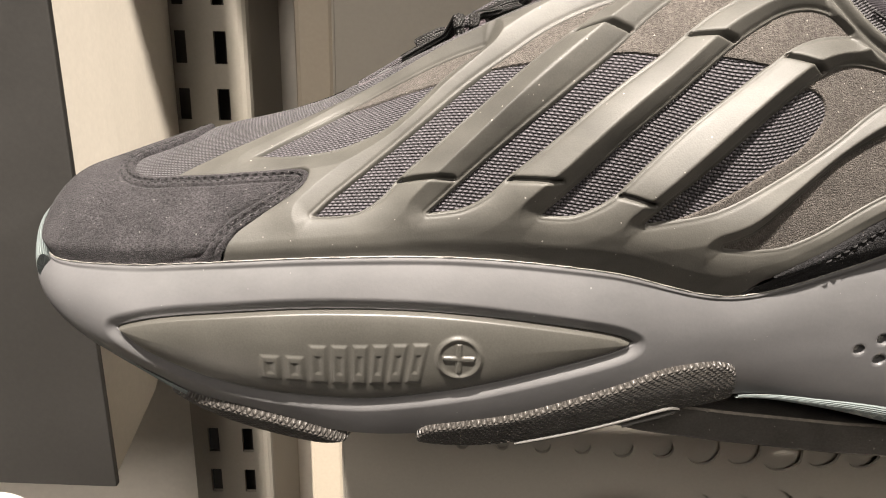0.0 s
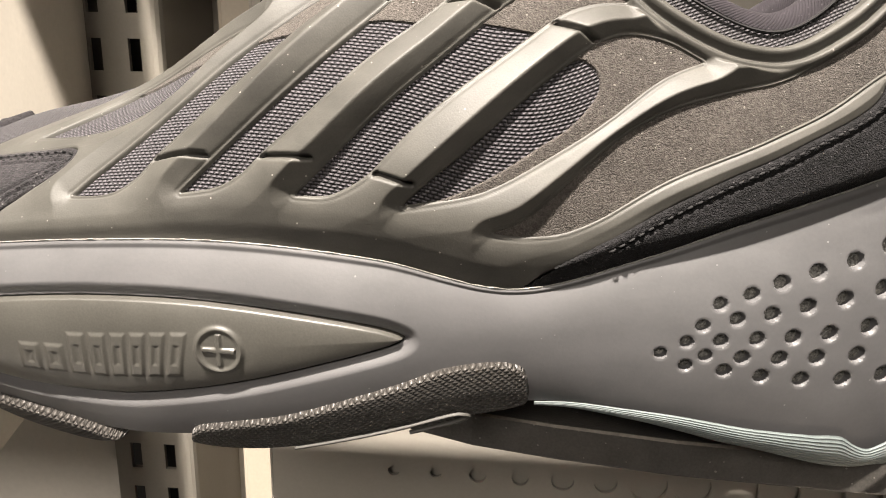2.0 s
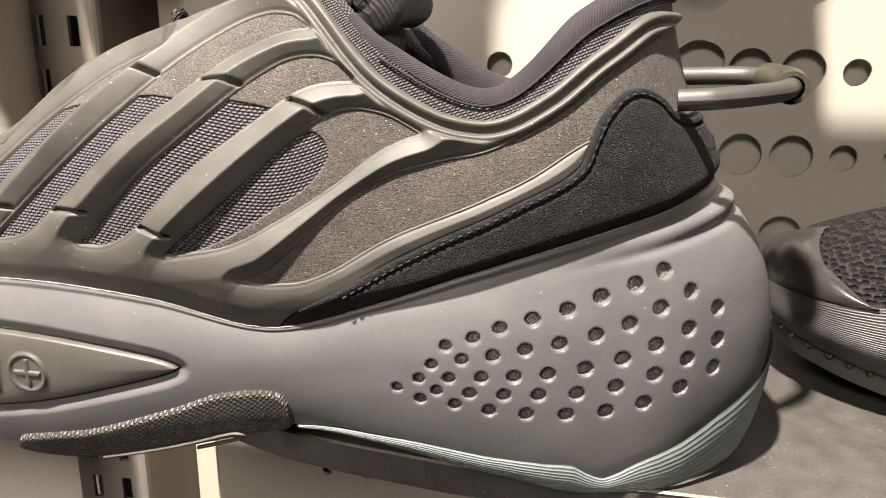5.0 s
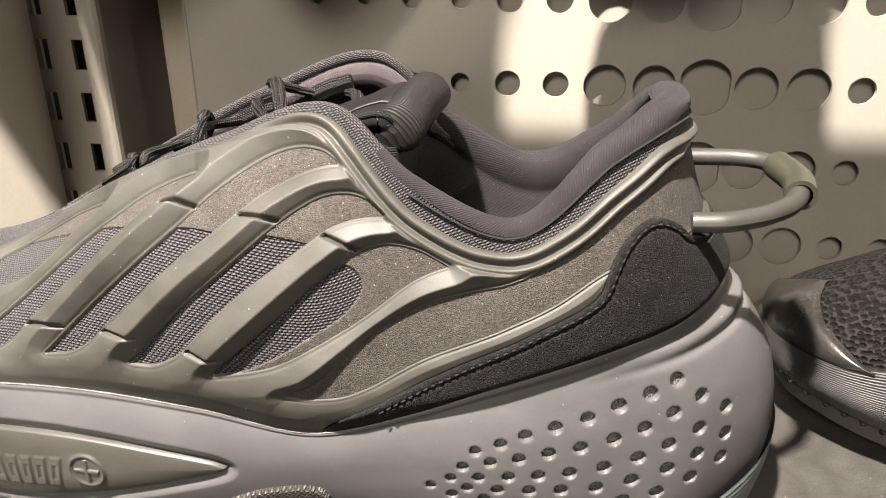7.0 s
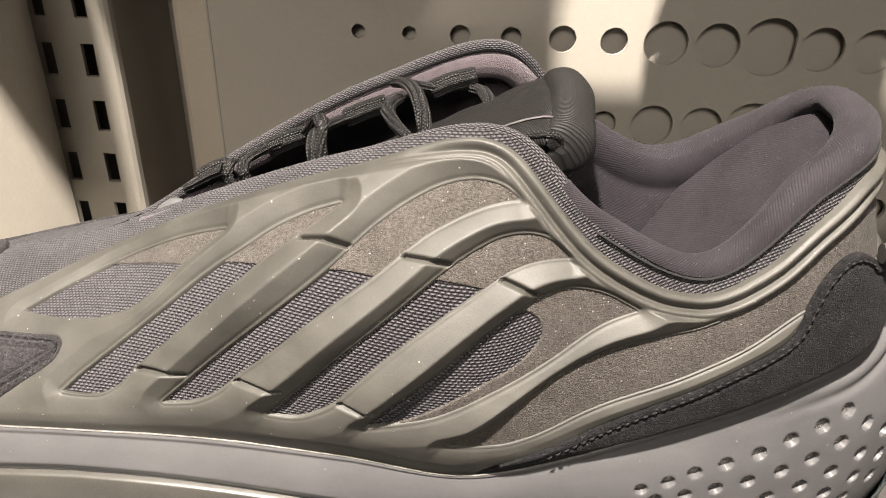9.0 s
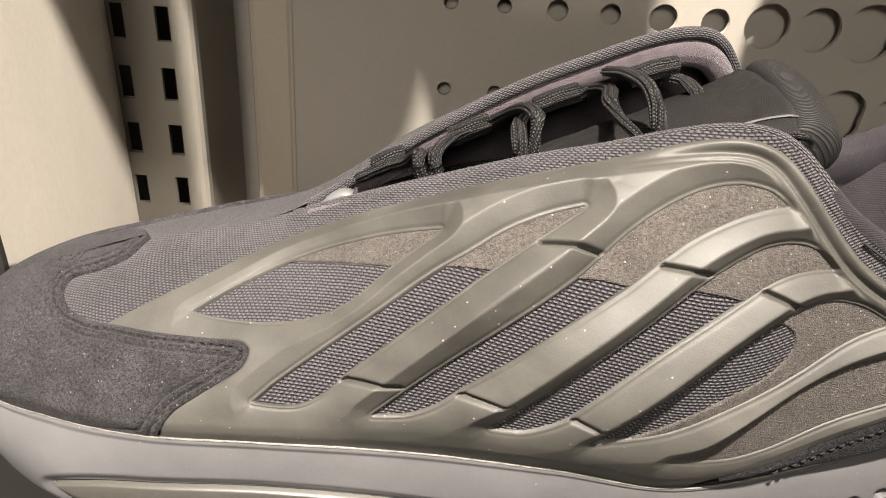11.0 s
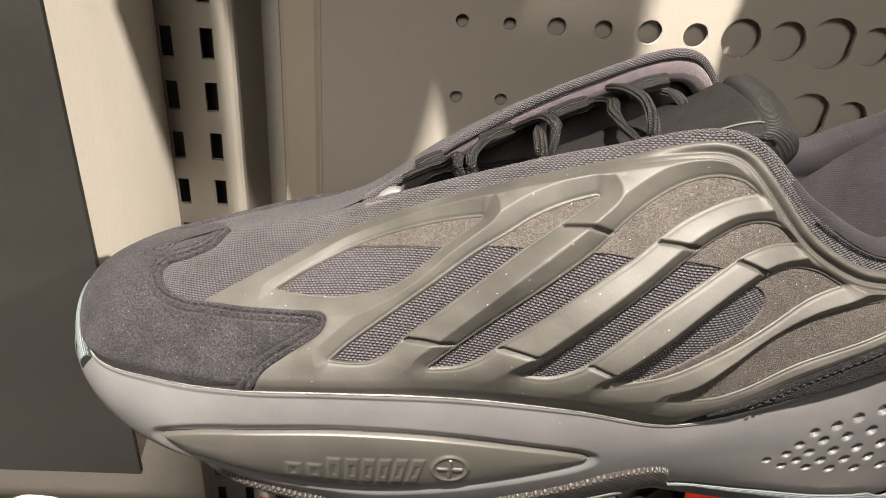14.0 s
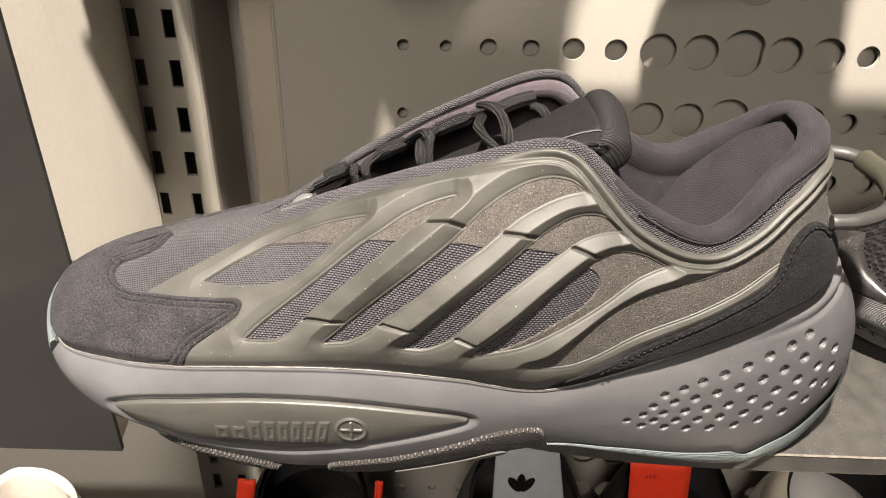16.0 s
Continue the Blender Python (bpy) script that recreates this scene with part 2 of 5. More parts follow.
cloudy(M_FELT, 120, 0.82, 1.12, seed=5.0)
cloudy(M_CAGE, 45, 0.72, 1.22, (1, 1, 2.2), 7.0)
cloudy(M_SOLE, 30, 0.82, 1.12, (1, 1, 2), 9.0)
cloudy(M_LINING, 80, 0.75, 1.25, seed=11.0)
cloudy(M_VAMP, 90, 0.8, 1.15, seed=13.0)
cloudy(M_BEIGE, 8, 0.93, 1.05, (1, 1, 0.4), 2.0)
dusty(M_CAGE, 0.06, 900, 0.11, (0.22, 0.21, 0.19))
dusty(M_SUEDE, 0.3, 1300, 0.12, (0.07, 0.067, 0.07))
dusty(M_TOE, 0.2, 1000, 0.12, (0.12, 0.115, 0.115))
dusty(M_LINING, 0.5, 1500, 0.12, (0.06, 0.054, 0.06))
dusty(M_SHELF, 0.3, 600, 0.1, (0.16, 0.15, 0.14))
dusty(M_SOLE, 0.05, 700, 0.1, (0.17, 0.17, 0.17))
dusty(M_FELT, 0.2, 1000, 0.12, (0.17, 0.16, 0.145))

# ---- building helpers ----
def smooth(me, on=True):
    me.polygons.foreach_set("use_smooth", [on] * len(me.polygons))


def obj(name, bm, mat, parent=None, label="", flat=False):
    me = bpy.data.meshes.new(name)
    bm.to_mesh(me)
    bm.free()
    me.materials.append(mat)
    smooth(me, not flat)
    ob = new(name, me)
    if parent:
        ob.parent = parent
    return tagged(ob, label)


def part(name, bm, mat, parent, label=""):
    return obj(name, bm, mat, parent, label)


def box_bm(lo, hi, bevel=0.0, bm=None):
    """A box between two corners in shoe units, with bevelled edges."""
    bm = bm or bmesh.new()
    a, b = W(*lo), W(*hi)
    vs = [bm.verts.new((x, y, z)) for x in (a.x, b.x) for y in (a.y, b.y) for z in (a.z, b.z)]
    fs = [bm.faces.new([vs[i] for i in q]) for q in ((0, 1, 3, 2), (4, 6, 7, 5), (0, 4, 5, 1), (2, 3, 7, 6), (0, 2, 6, 4), (1, 5, 7, 3))]
    if bevel:
        es = list({e for f in fs for e in f.edges})
        bmesh.ops.bevel(bm, geom=es, offset=bevel * U, segments=2, affect="EDGES", profile=0.5)
    return bm


def extrude_bm(outline, lift, bevel=0.0):
    """A slab: a flat outline (points in shoe units) drawn along the vector lift."""
    bm = bmesh.new()
    low = [bm.verts.new(W(*p)) for p in outline]
    high = [bm.verts.new(W(*(Vector(p) + Vector(lift)))) for p in outline]
    n = len(low)
    bm.faces.new(low), bm.faces.new(high[::-1])
    for i in range(n):
        bm.faces.new((low[i], high[i], high[(i + 1) % n], low[(i + 1) % n]))
    bmesh.ops.recalc_face_normals(bm, faces=bm.faces)
    if bevel:
        es = [e for e in bm.edges if len(e.link_faces) == 2 and e.calc_face_angle(0) > 0.7]
        bmesh.ops.bevel(bm, geom=es, offset=bevel * U, segments=2, affect="EDGES", profile=0.5)
    return bm


# ---- setting ----
def structure(name, bm, mat, label):
    return tagged(obj(name, bm, mat, flat=True), label, name.split("_")[0], kind="structure")


def room():
    """The shop around the shelf, plain."""
    structure("floor", box_bm((-2500, -3500, -1354), (2500, 900, -1340)), M_PANEL, "plain grey shop floor")
    structure("ceiling", box_bm((-2500, -3500, 1740), (2500, 900, 1760)), M_WALL, "plain pale shop ceiling")
    structure("wall_south", box_bm((-2500, -3520, -1340), (2500, -3500, 1740)), M_WALL, "plain shop wall opposite the shelf")
    structure("wall_west", box_bm((-2520, -3500, -1340), (-2500, 900, 1740)), M_WALL, "plain shop wall")
    structure("wall_east", box_bm((2500, -3500, -1340), (2520, 900, 1740)), M_WALL, "plain shop wall")
    structure("wall_north", box_bm((-2500, 436, -1340), (2500, 450, 1740)), M_WALL, "grey wall behind the perforated panel")


HOLE = [6.5, 6.5, 9.5, 9.5, 12.7, 12.7, 20.5, 20.5, 27, 20.5, 20.5, 12.7, 12.7, 9.5, 9.5, 6.5]


def perforated_panel():
    """Sheet-metal back panel: round holes in rows, growing and shrinking along the row."""
    bm = bmesh.new()
    pitch, rise, y0, thick = 23.75, 40.0, 388.0, 2.2
    x_left, n = -55.8, 28
    segs = 28
    for k in range(-9, 9):
        zc = -12.5 + k * rise
        for c in range(-3, n):
            xc = 14.0 + c * pitch
            zz = zc + 0.0 * c
            lo, hi = xc - pitch / 2, xc + pitch / 2
            if c == -3:
                lo = x_left
            if c < 0:
                fs = [bm.verts.new(W(x, y0, z)) for x, z in ((lo, zc - rise / 2), (hi, zc - rise / 2), (hi, zc + rise / 2), (lo, zc + rise / 2))]
                bm.faces.new(fs)
                continue
            r = HOLE[c % len(HOLE)] / 2
            r_max = min(r, pitch * 0.6)
            rim, inner, back = [], [], []
            for i in range(segs):
                a = 2 * math.pi * i / segs
                ca, sa = math.cos(a), math.sin(a)
                s = min((pitch / 2) / max(abs(ca), 1e-6), (rise / 2) / max(abs(sa), 1e-6))
                rim.append((xc + ca * s, zz + sa * s))
                inner.append((xc + ca * min(r, 0.985 * s), zz + sa * min(r, 0.985 * s)))
            corners = [(xc + sx * pitch / 2, zz + sz * rise / 2) for sx, sz in ((1, 1), (-1, 1), (-1, -1), (1, -1))]
            rv = [bm.verts.new(W(x, y0, z)) for x, z in rim]
            iv = [bm.verts.new(W(x, y0, z)) for x, z in inner]
            bv = [bm.verts.new(W(x, y0 + thick, z)) for x, z in inner]
            cv = [bm.verts.new(W(x, y0, z)) for x, z in corners]
            for i in range(segs):
                j = (i + 1) % segs
                bm.faces.new((iv[i], iv[j], rv[j], rv[i]))
                bm.faces.new((bv[i], bv[j], iv[j], iv[i]))
                (xa, za), (xb, zb) = rim[i], rim[j]
                if abs(xa - xb) > 1e-6 and abs(za - zb) > 1e-6:
                    q = min(range(4), key=lambda m: abs(corners[m][0] - (xa + xb) / 2) + abs(corners[m][1] - (za + zb) / 2))
                    bm.faces.new((rv[i], rv[j], cv[q]))
    bmesh.ops.remove_doubles(bm, verts=bm.verts, dist=0.02 * U)
    edge = box_bm((-57.2, 387.5, -372), (-55.8, 396, 347), 0.4)
    bmesh.ops.recalc_face_normals(bm, faces=bm.faces)
    ob = structure("panel", bm, M_PANEL, "beige-grey metal back panel with rows of round holes")
    obj("folded_edge", edge, M_PANEL, ob, flat=True)
    obj("backing_sheet", box_bm((-54, 396, -372), (690, 398, 347)), M_PANEL, ob, "beige-grey sheet behind the holes", flat=True)


def standard():
    """Slotted steel upright: a channel with two columns of slots."""
    bm = bmesh.new()
    y0 = 371.0
    xs = [-139, -130.2, -124.2, -111, -105, -99]
    pitch, half = 26.9, 7.6
    for k in range(-16, 14):
        zc = -26.7 + k * pitch
        zs = [zc - pitch / 2, zc - half, zc + half, zc + pitch / 2]
        for a in range(3):
            for b in range(5):
                if a == 1 and b in (1, 3):
                    fr = [(xs[b], zs[1]), (xs[b + 1], zs[1]), (xs[b + 1], zs[2]), (xs[b], zs[2])]
                    for i in range(4):
                        (xa, za), (xb, zb) = fr[i], fr[(i + 1) % 4]
                        bm.faces.new([bm.verts.new(W(*p)) for p in ((xa, y0, za), (xb, y0, zb), (xb, y0 + 2.5, zb), (xa, y0 + 2.5, za))])
                    continue
                bm.faces.new([bm.verts.new(W(x, y0, z)) for x, z in ((xs[b], zs[a]), (xs[b + 1], zs[a]), (xs[b + 1], zs[a + 1]), (xs[b], zs[a + 1]))])
    z0, z1 = -26.7 - 16.5 * pitch, -26.7 + 13.5 * pitch
    turn = [(-99, 371), (-97, 371.4), (-95.4, 372.6), (-94.6, 375), (-93.5, 436)]
    for (xa, ya), (xb, yb) in zip(turn[:-1], turn[1:]):
        bm.faces.new([bm.verts.new(W(*p)) for p in ((xa, ya, z0), (xb, yb, z0), (xb, yb, z1), (xa, ya, z1))])
    bmesh.ops.remove_doubles(bm, verts=bm.verts, dist=0.02 * U)
    bmesh.ops.recalc_face_normals(bm, faces=bm.faces)
    ob = tagged(obj("shelf_upright", bm, M_STEEL, flat=True), "beige-grey slotted steel shelf upright with two rows of slots", "upright", kind="structure")
    # near-black sheet added behind the slots, in place of the shade inside
    obj("slot_shade_sheet", box_bm((-139, 388, z0), (-99, 390, z1)), M_DARKP, ob, flat=True)
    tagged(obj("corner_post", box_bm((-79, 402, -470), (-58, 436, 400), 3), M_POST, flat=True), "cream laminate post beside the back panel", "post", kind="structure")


def end_panel():
    """The divider beside the shelf: dark front, beige side, its foot cut on a slant."""
    side = [(-123.5, 247, -179), (-123.5, 292, -166), (-131, 371, -130), (-131, 371, 420), (-124.5, 247, 420)]
    ob = tagged(obj("end_panel", extrude_bm(side, (-14, 0, 0), 0.6), M_BEIGE, flat=True), "beige laminate shelf end panel with a slanted foot", "panel", kind="structure")
    front = [(-122, 243.5, -180.5), (-125.5, 243.5, 420), (-420, 243.5, 420), (-420, 243.5, -176)]
    obj("front_board", extrude_bm(front, (0, 3, 0), 0.4), M_DARKP, ob, "dark grey front board", flat=True)


def shelf_board():
    """Black display board with a rounded front corner."""
    curve = [(-75, 330), (-75, 302), (-50, 288), (-22, 264), (2, 240), (24, 220), (44, 206.5), (62, 199.5), (83, 195), (115, 190), (158, 187), (220, 185.5), (420, 184), (420, 330)]
    ob = tagged(obj("shelf_board", extrude_bm([(x, y, -124.0) for x, y in curve], (0, 0, 10.3), 0.7), M_SHELF, flat=True), "black display board with a worn rounded front edge", "shelf")
    edge = [(x, y - 0.1, -113.9) for x, y in curve[5:-1]]
    bm = bmesh.new()
    for (xa, ya, za), (xb, yb, zb) in zip(edge[:-1], edge[1:]):
        bm.faces.new([bm.verts.new(W(*q)) for q in ((xa, ya - 0.25, za - 0.3), (xb, yb - 0.25, zb - 0.3), (xb, yb + 0.35, zb + 0.32), (xa, ya + 0.35, za + 0.32))])
    obj("worn_edge", bm, M_EDGE, ob, "scuffed pale edge", flat=True)
    return ob


room()
perforated_panel()
standard()
end_panel()
shelf_board()

# lateral outline of the shoe from the heel's middle to the toe's tip, in shoe units (about a millimetre)
BASE = [(185, 223, -33), (180, 205, -34), (170, 191, -37), (150, 181, -43), (120, 175, -53), (98, 172, -61), (72, 171, -68.5), (40, 169.5, -62.5),
        (5, 170.5, -60), (-30, 172.5, -61.5), (-60, 176, -64.5), (-84, 184, -68), (-107, 195, -70.5), (-116, 209, -71.5), (-119, 224, -72)]
WAIST = [(171, 223, -8), (169, 204, -8), (163, 191, -10), (148, 181, -15), (121, 172, -28), (98, 172, -25), (74, 165, -17), (40, 161, -5.5),
         (5, 173, -13.5), (-28, 181.5, -35), (-58, 187, -43), (-84, 197, -47), (-103, 204, -51), (-113, 213, -53), (-116, 224, -53)]
RIM = [(167.5, 224, 15.5), (166, 213, 15.5), (160, 201, 15), (146, 192, 7.5), (122, 184.5, -10.5), (98, 184.5, 0.5), (76, 193, 17), (40, 205, 5.2),
       (5, 214.5, -10.3), (-26, 223.4, -26), (-45, 224, -33), (-65, 224, -38), (-82, 224, -44), (-92, 224, -48), (-97, 224, -50)]
BELLY = [(212, 222, -62), (205, 198, -64), (184, 183, -68), (158, 175, -74), (124, 169.5, -78), (100, 169, -80), (74, 169, -84), (36, 164, -84),
         (0, 163.5, -85), (-30, 165, -86), (-63, 166, -86), (-90, 168, -86), (-113, 189, -84), (-123, 207, -82), (-126, 224, -81)]
FOOT = [(200, 222, -100), (194, 204, -102), (178, 190, -104.5), (156, 182, -107.5), (127, 176, -101.6), (100, 174, -96.6), (75, 175, -96.5), (32, 173, -105),
        (-5, 173, -108.7), (-30, 175, -109), (-63, 180, -104), (-85, 190, -99), (-102, 203, -95), (-112, 214, -91), (-114, 224, -89)]
RIM_FAR = [(167.5, 224, 15.5), (166.5, 235, 14.5), (161, 246, 10), (147, 256, -2.5), (122, 259, -12), (98, 255, 2), (77, 246, 22.5), (40, 243, 11.5),
           (5, 237, -7), (-26, 225, -25.5), (-45, 224, -33), (-65, 224, -38), (-82, 224, -44), (-92, 224, -48), (-97, 224, -50)]
MIDDLE = 224.0


def ring(half, far=None):
    """A closed ring from one side: the other side is its mirror image, or far."""
    a = np.array(half, float)
    b = np.array(far if far else half, float)[-2:0:-1].copy()
    if not far:
        b[:, 1] = 2 * MIDDLE - b[:, 1]
    return np.vstack([a, b, a[:1]])


STATIONS = [0.0, 19.0, 36.9, 61.8, 94.0, 117.6, 144.7, 177.3, 212.4, 247.5, 277.8, 303.4, 329.0, 345.7, 361.0]
# outline length at each station, round the toe and back to the heel
SIDE = STATIONS[-1]
ROUND = 2 * SIDE
KNOTS = np.array(STATIONS + [ROUND - k for k in STATIONS[-2::-1]])


def spline(pts, ks, u):
    """A smooth curve through points at the given knots (closed when the ends meet)."""
    pts = np.asarray(pts, float)
    closed = np.allclose(pts[0], pts[-1])
    d = np.diff(pts, axis=0) / np.diff(ks)[:, None]
    h = np.diff(ks)
    tan = np.empty_like(pts)
    tan[1:-1] = (d[:-1] * h[1:, None] + d[1:] * h[:-1, None]) / (h[1:] + h[:-1])[:, None]
    if closed:
        tan[0] = tan[-1] = (d[-1] * h[0] + d[0] * h[-1]) / (h[0] + h[-1])
    else:
        tan[0], tan[-1] = d[0], d[-1]
    i = np.clip(np.searchsorted(ks, u, side="right") - 1, 0, len(ks) - 2)
    s = ((u - ks[i]) / h[i])[..., None]
    hi = h[i][..., None]
    return ((2 * s**3 - 3 * s**2 + 1) * pts[i] + (s**3 - 2 * s**2 + s) * hi * tan[i]
            + (-2 * s**3 + 3 * s**2) * pts[i + 1] + (s**3 - s**2) * hi * tan[i + 1])


class Loft:
    def __init__(self, low, mid, high, far=None):
        self.rings = [ring(low), ring(mid), ring(high, far)]

    def at(self, u, v):
        u, v = np.broadcast_arrays(np.asarray(u, float), np.asarray(v, float))
        a, b, c = (spline(r, KNOTS, u % ROUND) for r in self.rings)
        v = v[..., None]
        return a * (1 - v)**2 + 2 * b * v * (1 - v) + c * v * v

    def normal(self, u, v, e=0.4):
        du = self.at(np.asarray(u) + e, v) - self.at(np.asarray(u) - e, v)
        dv = self.at(u, np.asarray(v) + 0.004) - self.at(u, np.asarray(v) - 0.004)
        n = np.cross(dv, du)
        return n / np.maximum(np.linalg.norm(n, axis=-1, keepdims=True), 1e-9)


UPPER = Loft(BASE, WAIST, RIM, RIM_FAR)
SOLE = Loft(FOOT, BELLY, BASE)

# ---- the sneaker: design lines on the upper, as (length along the outline, height fraction) ----
WIN_A = [(273.1, 0.593), (264.7, 0.678), (252, 0.75), (239.4, 0.779), (226.7, 0.775), (215.3, 0.76), (208.2, 0.751), (209.9, 0.733), (215.5, 0.681), (220.5, 0.634), (226.8, 0.568), (233.3, 0.529), (239.9, 0.521), (249.8, 0.527), (262.3, 0.557)]
WIN_B = [(250, 0.199), (245.2, 0.275), (236.8, 0.362), (220.4, 0.493), (208.6, 0.6), (201.4, 0.658), (193.4, 0.727), (185.6, 0.771), (178.4, 0.795), (186, 0.717), (197.7, 0.597), (208.5, 0.478), (220, 0.364), (228.4, 0.288), (233.7, 0.219), (240, 0.183)]
WIN_C = [(221.3, 0.137), (210.1, 0.254), (192.2, 0.437), (179.3, 0.585), (170.7, 0.709), (164.3, 0.782), (157.6, 0.833), (150.7, 0.857), (144.5, 0.858), (140.5, 0.845), (150, 0.786), (158, 0.722), (163.1, 0.665), (170, 0.574), (176.1, 0.505), (191.9, 0.328), (201.8, 0.233), (207.4, 0.175), (213.7, 0.141)]
WIN_D = [(194.7, 0.123), (185.5, 0.22), (169.9, 0.409), (156.9, 0.586), (153, 0.634), (149, 0.677), (143.5, 0.727), (135.4, 0.778), (130.1, 0.797), (125.3, 0.788), (134.9, 0.707), (141.2, 0.649), (146.7, 0.586), (161.6, 0.408), (174.5, 0.232), (179.5, 0.173), (187.2, 0.127)]
WIN_E = [(171, 0.129), (158.9, 0.278), (147.7, 0.424), (138.2, 0.538), (130.2, 0.631), (122, 0.701), (114.4, 0.722), (107.9, 0.704), (116.4, 0.588), (125.6, 0.457), (133.5, 0.373), (144.4, 0.285), (156.2, 0.199)]
EYE_E = [(171.3, 0.125), (158.9, 0.281), (147.7, 0.427), (140.4, 0.514), (135.5, 0.558), (131.7, 0.547), (130.4, 0.509), (132.1, 0.457), (136.8, 0.387), (144.4, 0.32), (153.3, 0.24), (162, 0.172)]
WIN_F = [(151.4, 0.127), (144.1, 0.168), (135, 0.261), (125.8, 0.364), (115.5, 0.468), (107.1, 0.55), (96.5, 0.637), (84.9, 0.66), (70.7, 0.636), (59.5, 0.662), (42, 0.744), (26, 0.79), (0, 0.8), (-20, 0.8), (-20, 0.4), (20, 0.42), (63.1, 0.445), (77.3, 0.424), (90.6, 0.408), (108.8, 0.289), (125.4, 0.174), (134.7, 0.137), (142.7, 0.129)]
CUTS = {"a": [(245.5, 0.764), (233.6, 0.715), (219.3, 0.64)], "b": [(206.7, 0.617), (201.6, 0.607), (197.1, 0.597)],
        "c": [(181.8, 0.581), (175.4, 0.582), (168.6, 0.57)], "d": [(159, 0.586), (152.8, 0.587), (145.2, 0.585)]}
COUNTER = [(148, -0.06), (145.2, -0.018), (138.5, 0.041), (130.5, 0.077), (121.3, 0.115), (108.5, 0.19), (96.2, 0.269), (83.6, 0.314), (72, 0.319), (66, 0.345), (63.1, 0.427), (58.3, 0.531), (51.4, 0.589), (44.2, 0.576), (36.5, 0.5), (31, 0.41), (22, 0.36), (0, 0.34), (-30, 0.33), (-30, -0.06)]
CAGE_TOP = [(297, 0.490), (289.9, 0.598), (282.2, 0.700), (268.2, 0.812), (249.8, 0.880), (233.6, 0.900), (219.8, 0.904), (207, 0.910), (183.7, 0.933), (164, 0.962), (150.3, 0.974), (142.2, 0.964), (134.6, 0.939), (123.4, 0.907), (114, 0.872), (103.1, 0.859), (94.8, 0.862), (82, 0.835), (71.9, 0.812), (56.9, 0.842), (42.6, 0.891), (26.6, 0.887), (8, 0.882), (-20, 0.880)]
TOECAP = [(277.8, -0.05), (268.3, 0.156), (258.7, 0.275), (253.8, 0.339), (252.8, 0.408), (256.4, 0.453), (267.1, 0.477), (279.5, 0.492), (291.8, 0.505), (301.6, 0.513), (310.9, 0.565), (319.1, 0.669), (321.6, 0.764), (313, 0.803), (307.1, 0.86), (307, 0.93), (311, 1.06), (376, 1.06), (376, -0.05)]
NOTCHES = [((234, 0.281), (215.3, 0.233)), ((203.4, 0.218), (190.4, 0.214)), ((179.8, 0.189), (169.2, 0.184)), ((186.9, 0.681), (175.2, 0.657)), ((163.5, 0.639), (154.3, 0.634)), ((142.7, 0.624), (131, 0.622))]
# lines on the midsole
MEDAL = [(299.5, .572), (289.9, .666), (269.7, .722), (249.4, .748), (227.1, .745), (205.1, .722), (184.6, .682), (172.5, .642), (168, .596), (169.1, .543), (174.5, .478), (187.4, .38), (199.9, .304), (214.1, .249), (233, .215), (250.7, .198), (264.1, .19), (277.7, .235), (289.3, .341), (296.5, .48)]
WING = [(212.5, -.055), (212, .033), (204.1, .065), (190.6, .106), (178.8, .19), (168, .288), (159.7, .396), (150.3, .432), (145.5, .377), (144.3, .244), (144.5, .008), (149, -.06), (157.2, -.07), (167.5, -.09), (182.2, -.1), (197, -.11)]
PAD = [(290, -.06), (280, .0), (270, .035), (258, .02), (248, -.02), (240, -.06), (250, -.13), (270, -.14), (282, -.11)]
STRIPE = [(-60, .04), (-30, .16), (-14, .267), (0, .30), (14.2, .267), (28.5, .177), (39.2, .1), (51.4, .052), (57.3, .013), (61.1, -.003), (65.4, .015), (70.6, .05), (78.6, .034), (93.8, .0), (106.1, -.01), (118.8, -.03), (144, -.03)]
HOLES_LOW = [(108, .35), (100, .329), (91.9, .306), (82.6, .297), (72.2, .3), (61.8, .303), (51.8, .311), (42.2, .336), (33.5, .371), (113.3, .426), (103.9, .412), (96.1, .402), (87.8, .395), (79.1, .396), (69.3, .396), (59.4, .405), (49.3, .42), (40.7, .444), (32.5, .478)]
HOLES_HIGH = [(107.8, .492), (100.6, .494), (92.8, .492), (84.8, .491), (76.4, .494), (67.1, .502), (57.6, .515), (48.9, .538), (40.1, .562), (32, .6), (104.4, .581), (97, .597), (89.4, .602), (81.4, .616), (73, .623), (64, .633), (55.4, .647), (47.1, .675), (38.5, .699), (100.5, .682), (93.6, .704), (86.9, .73), (78.9, .746), (70.3, .758), (61.7, .777), (52.7, .788), (44.7, .806)]
ROLL = [(118, .84), (102.6, .875), (88.9, .89), (75.3, .905), (61.8, .9), (47.9, .89), (31.7, .88), (15, .875), (0, .87), (-20, .87)]


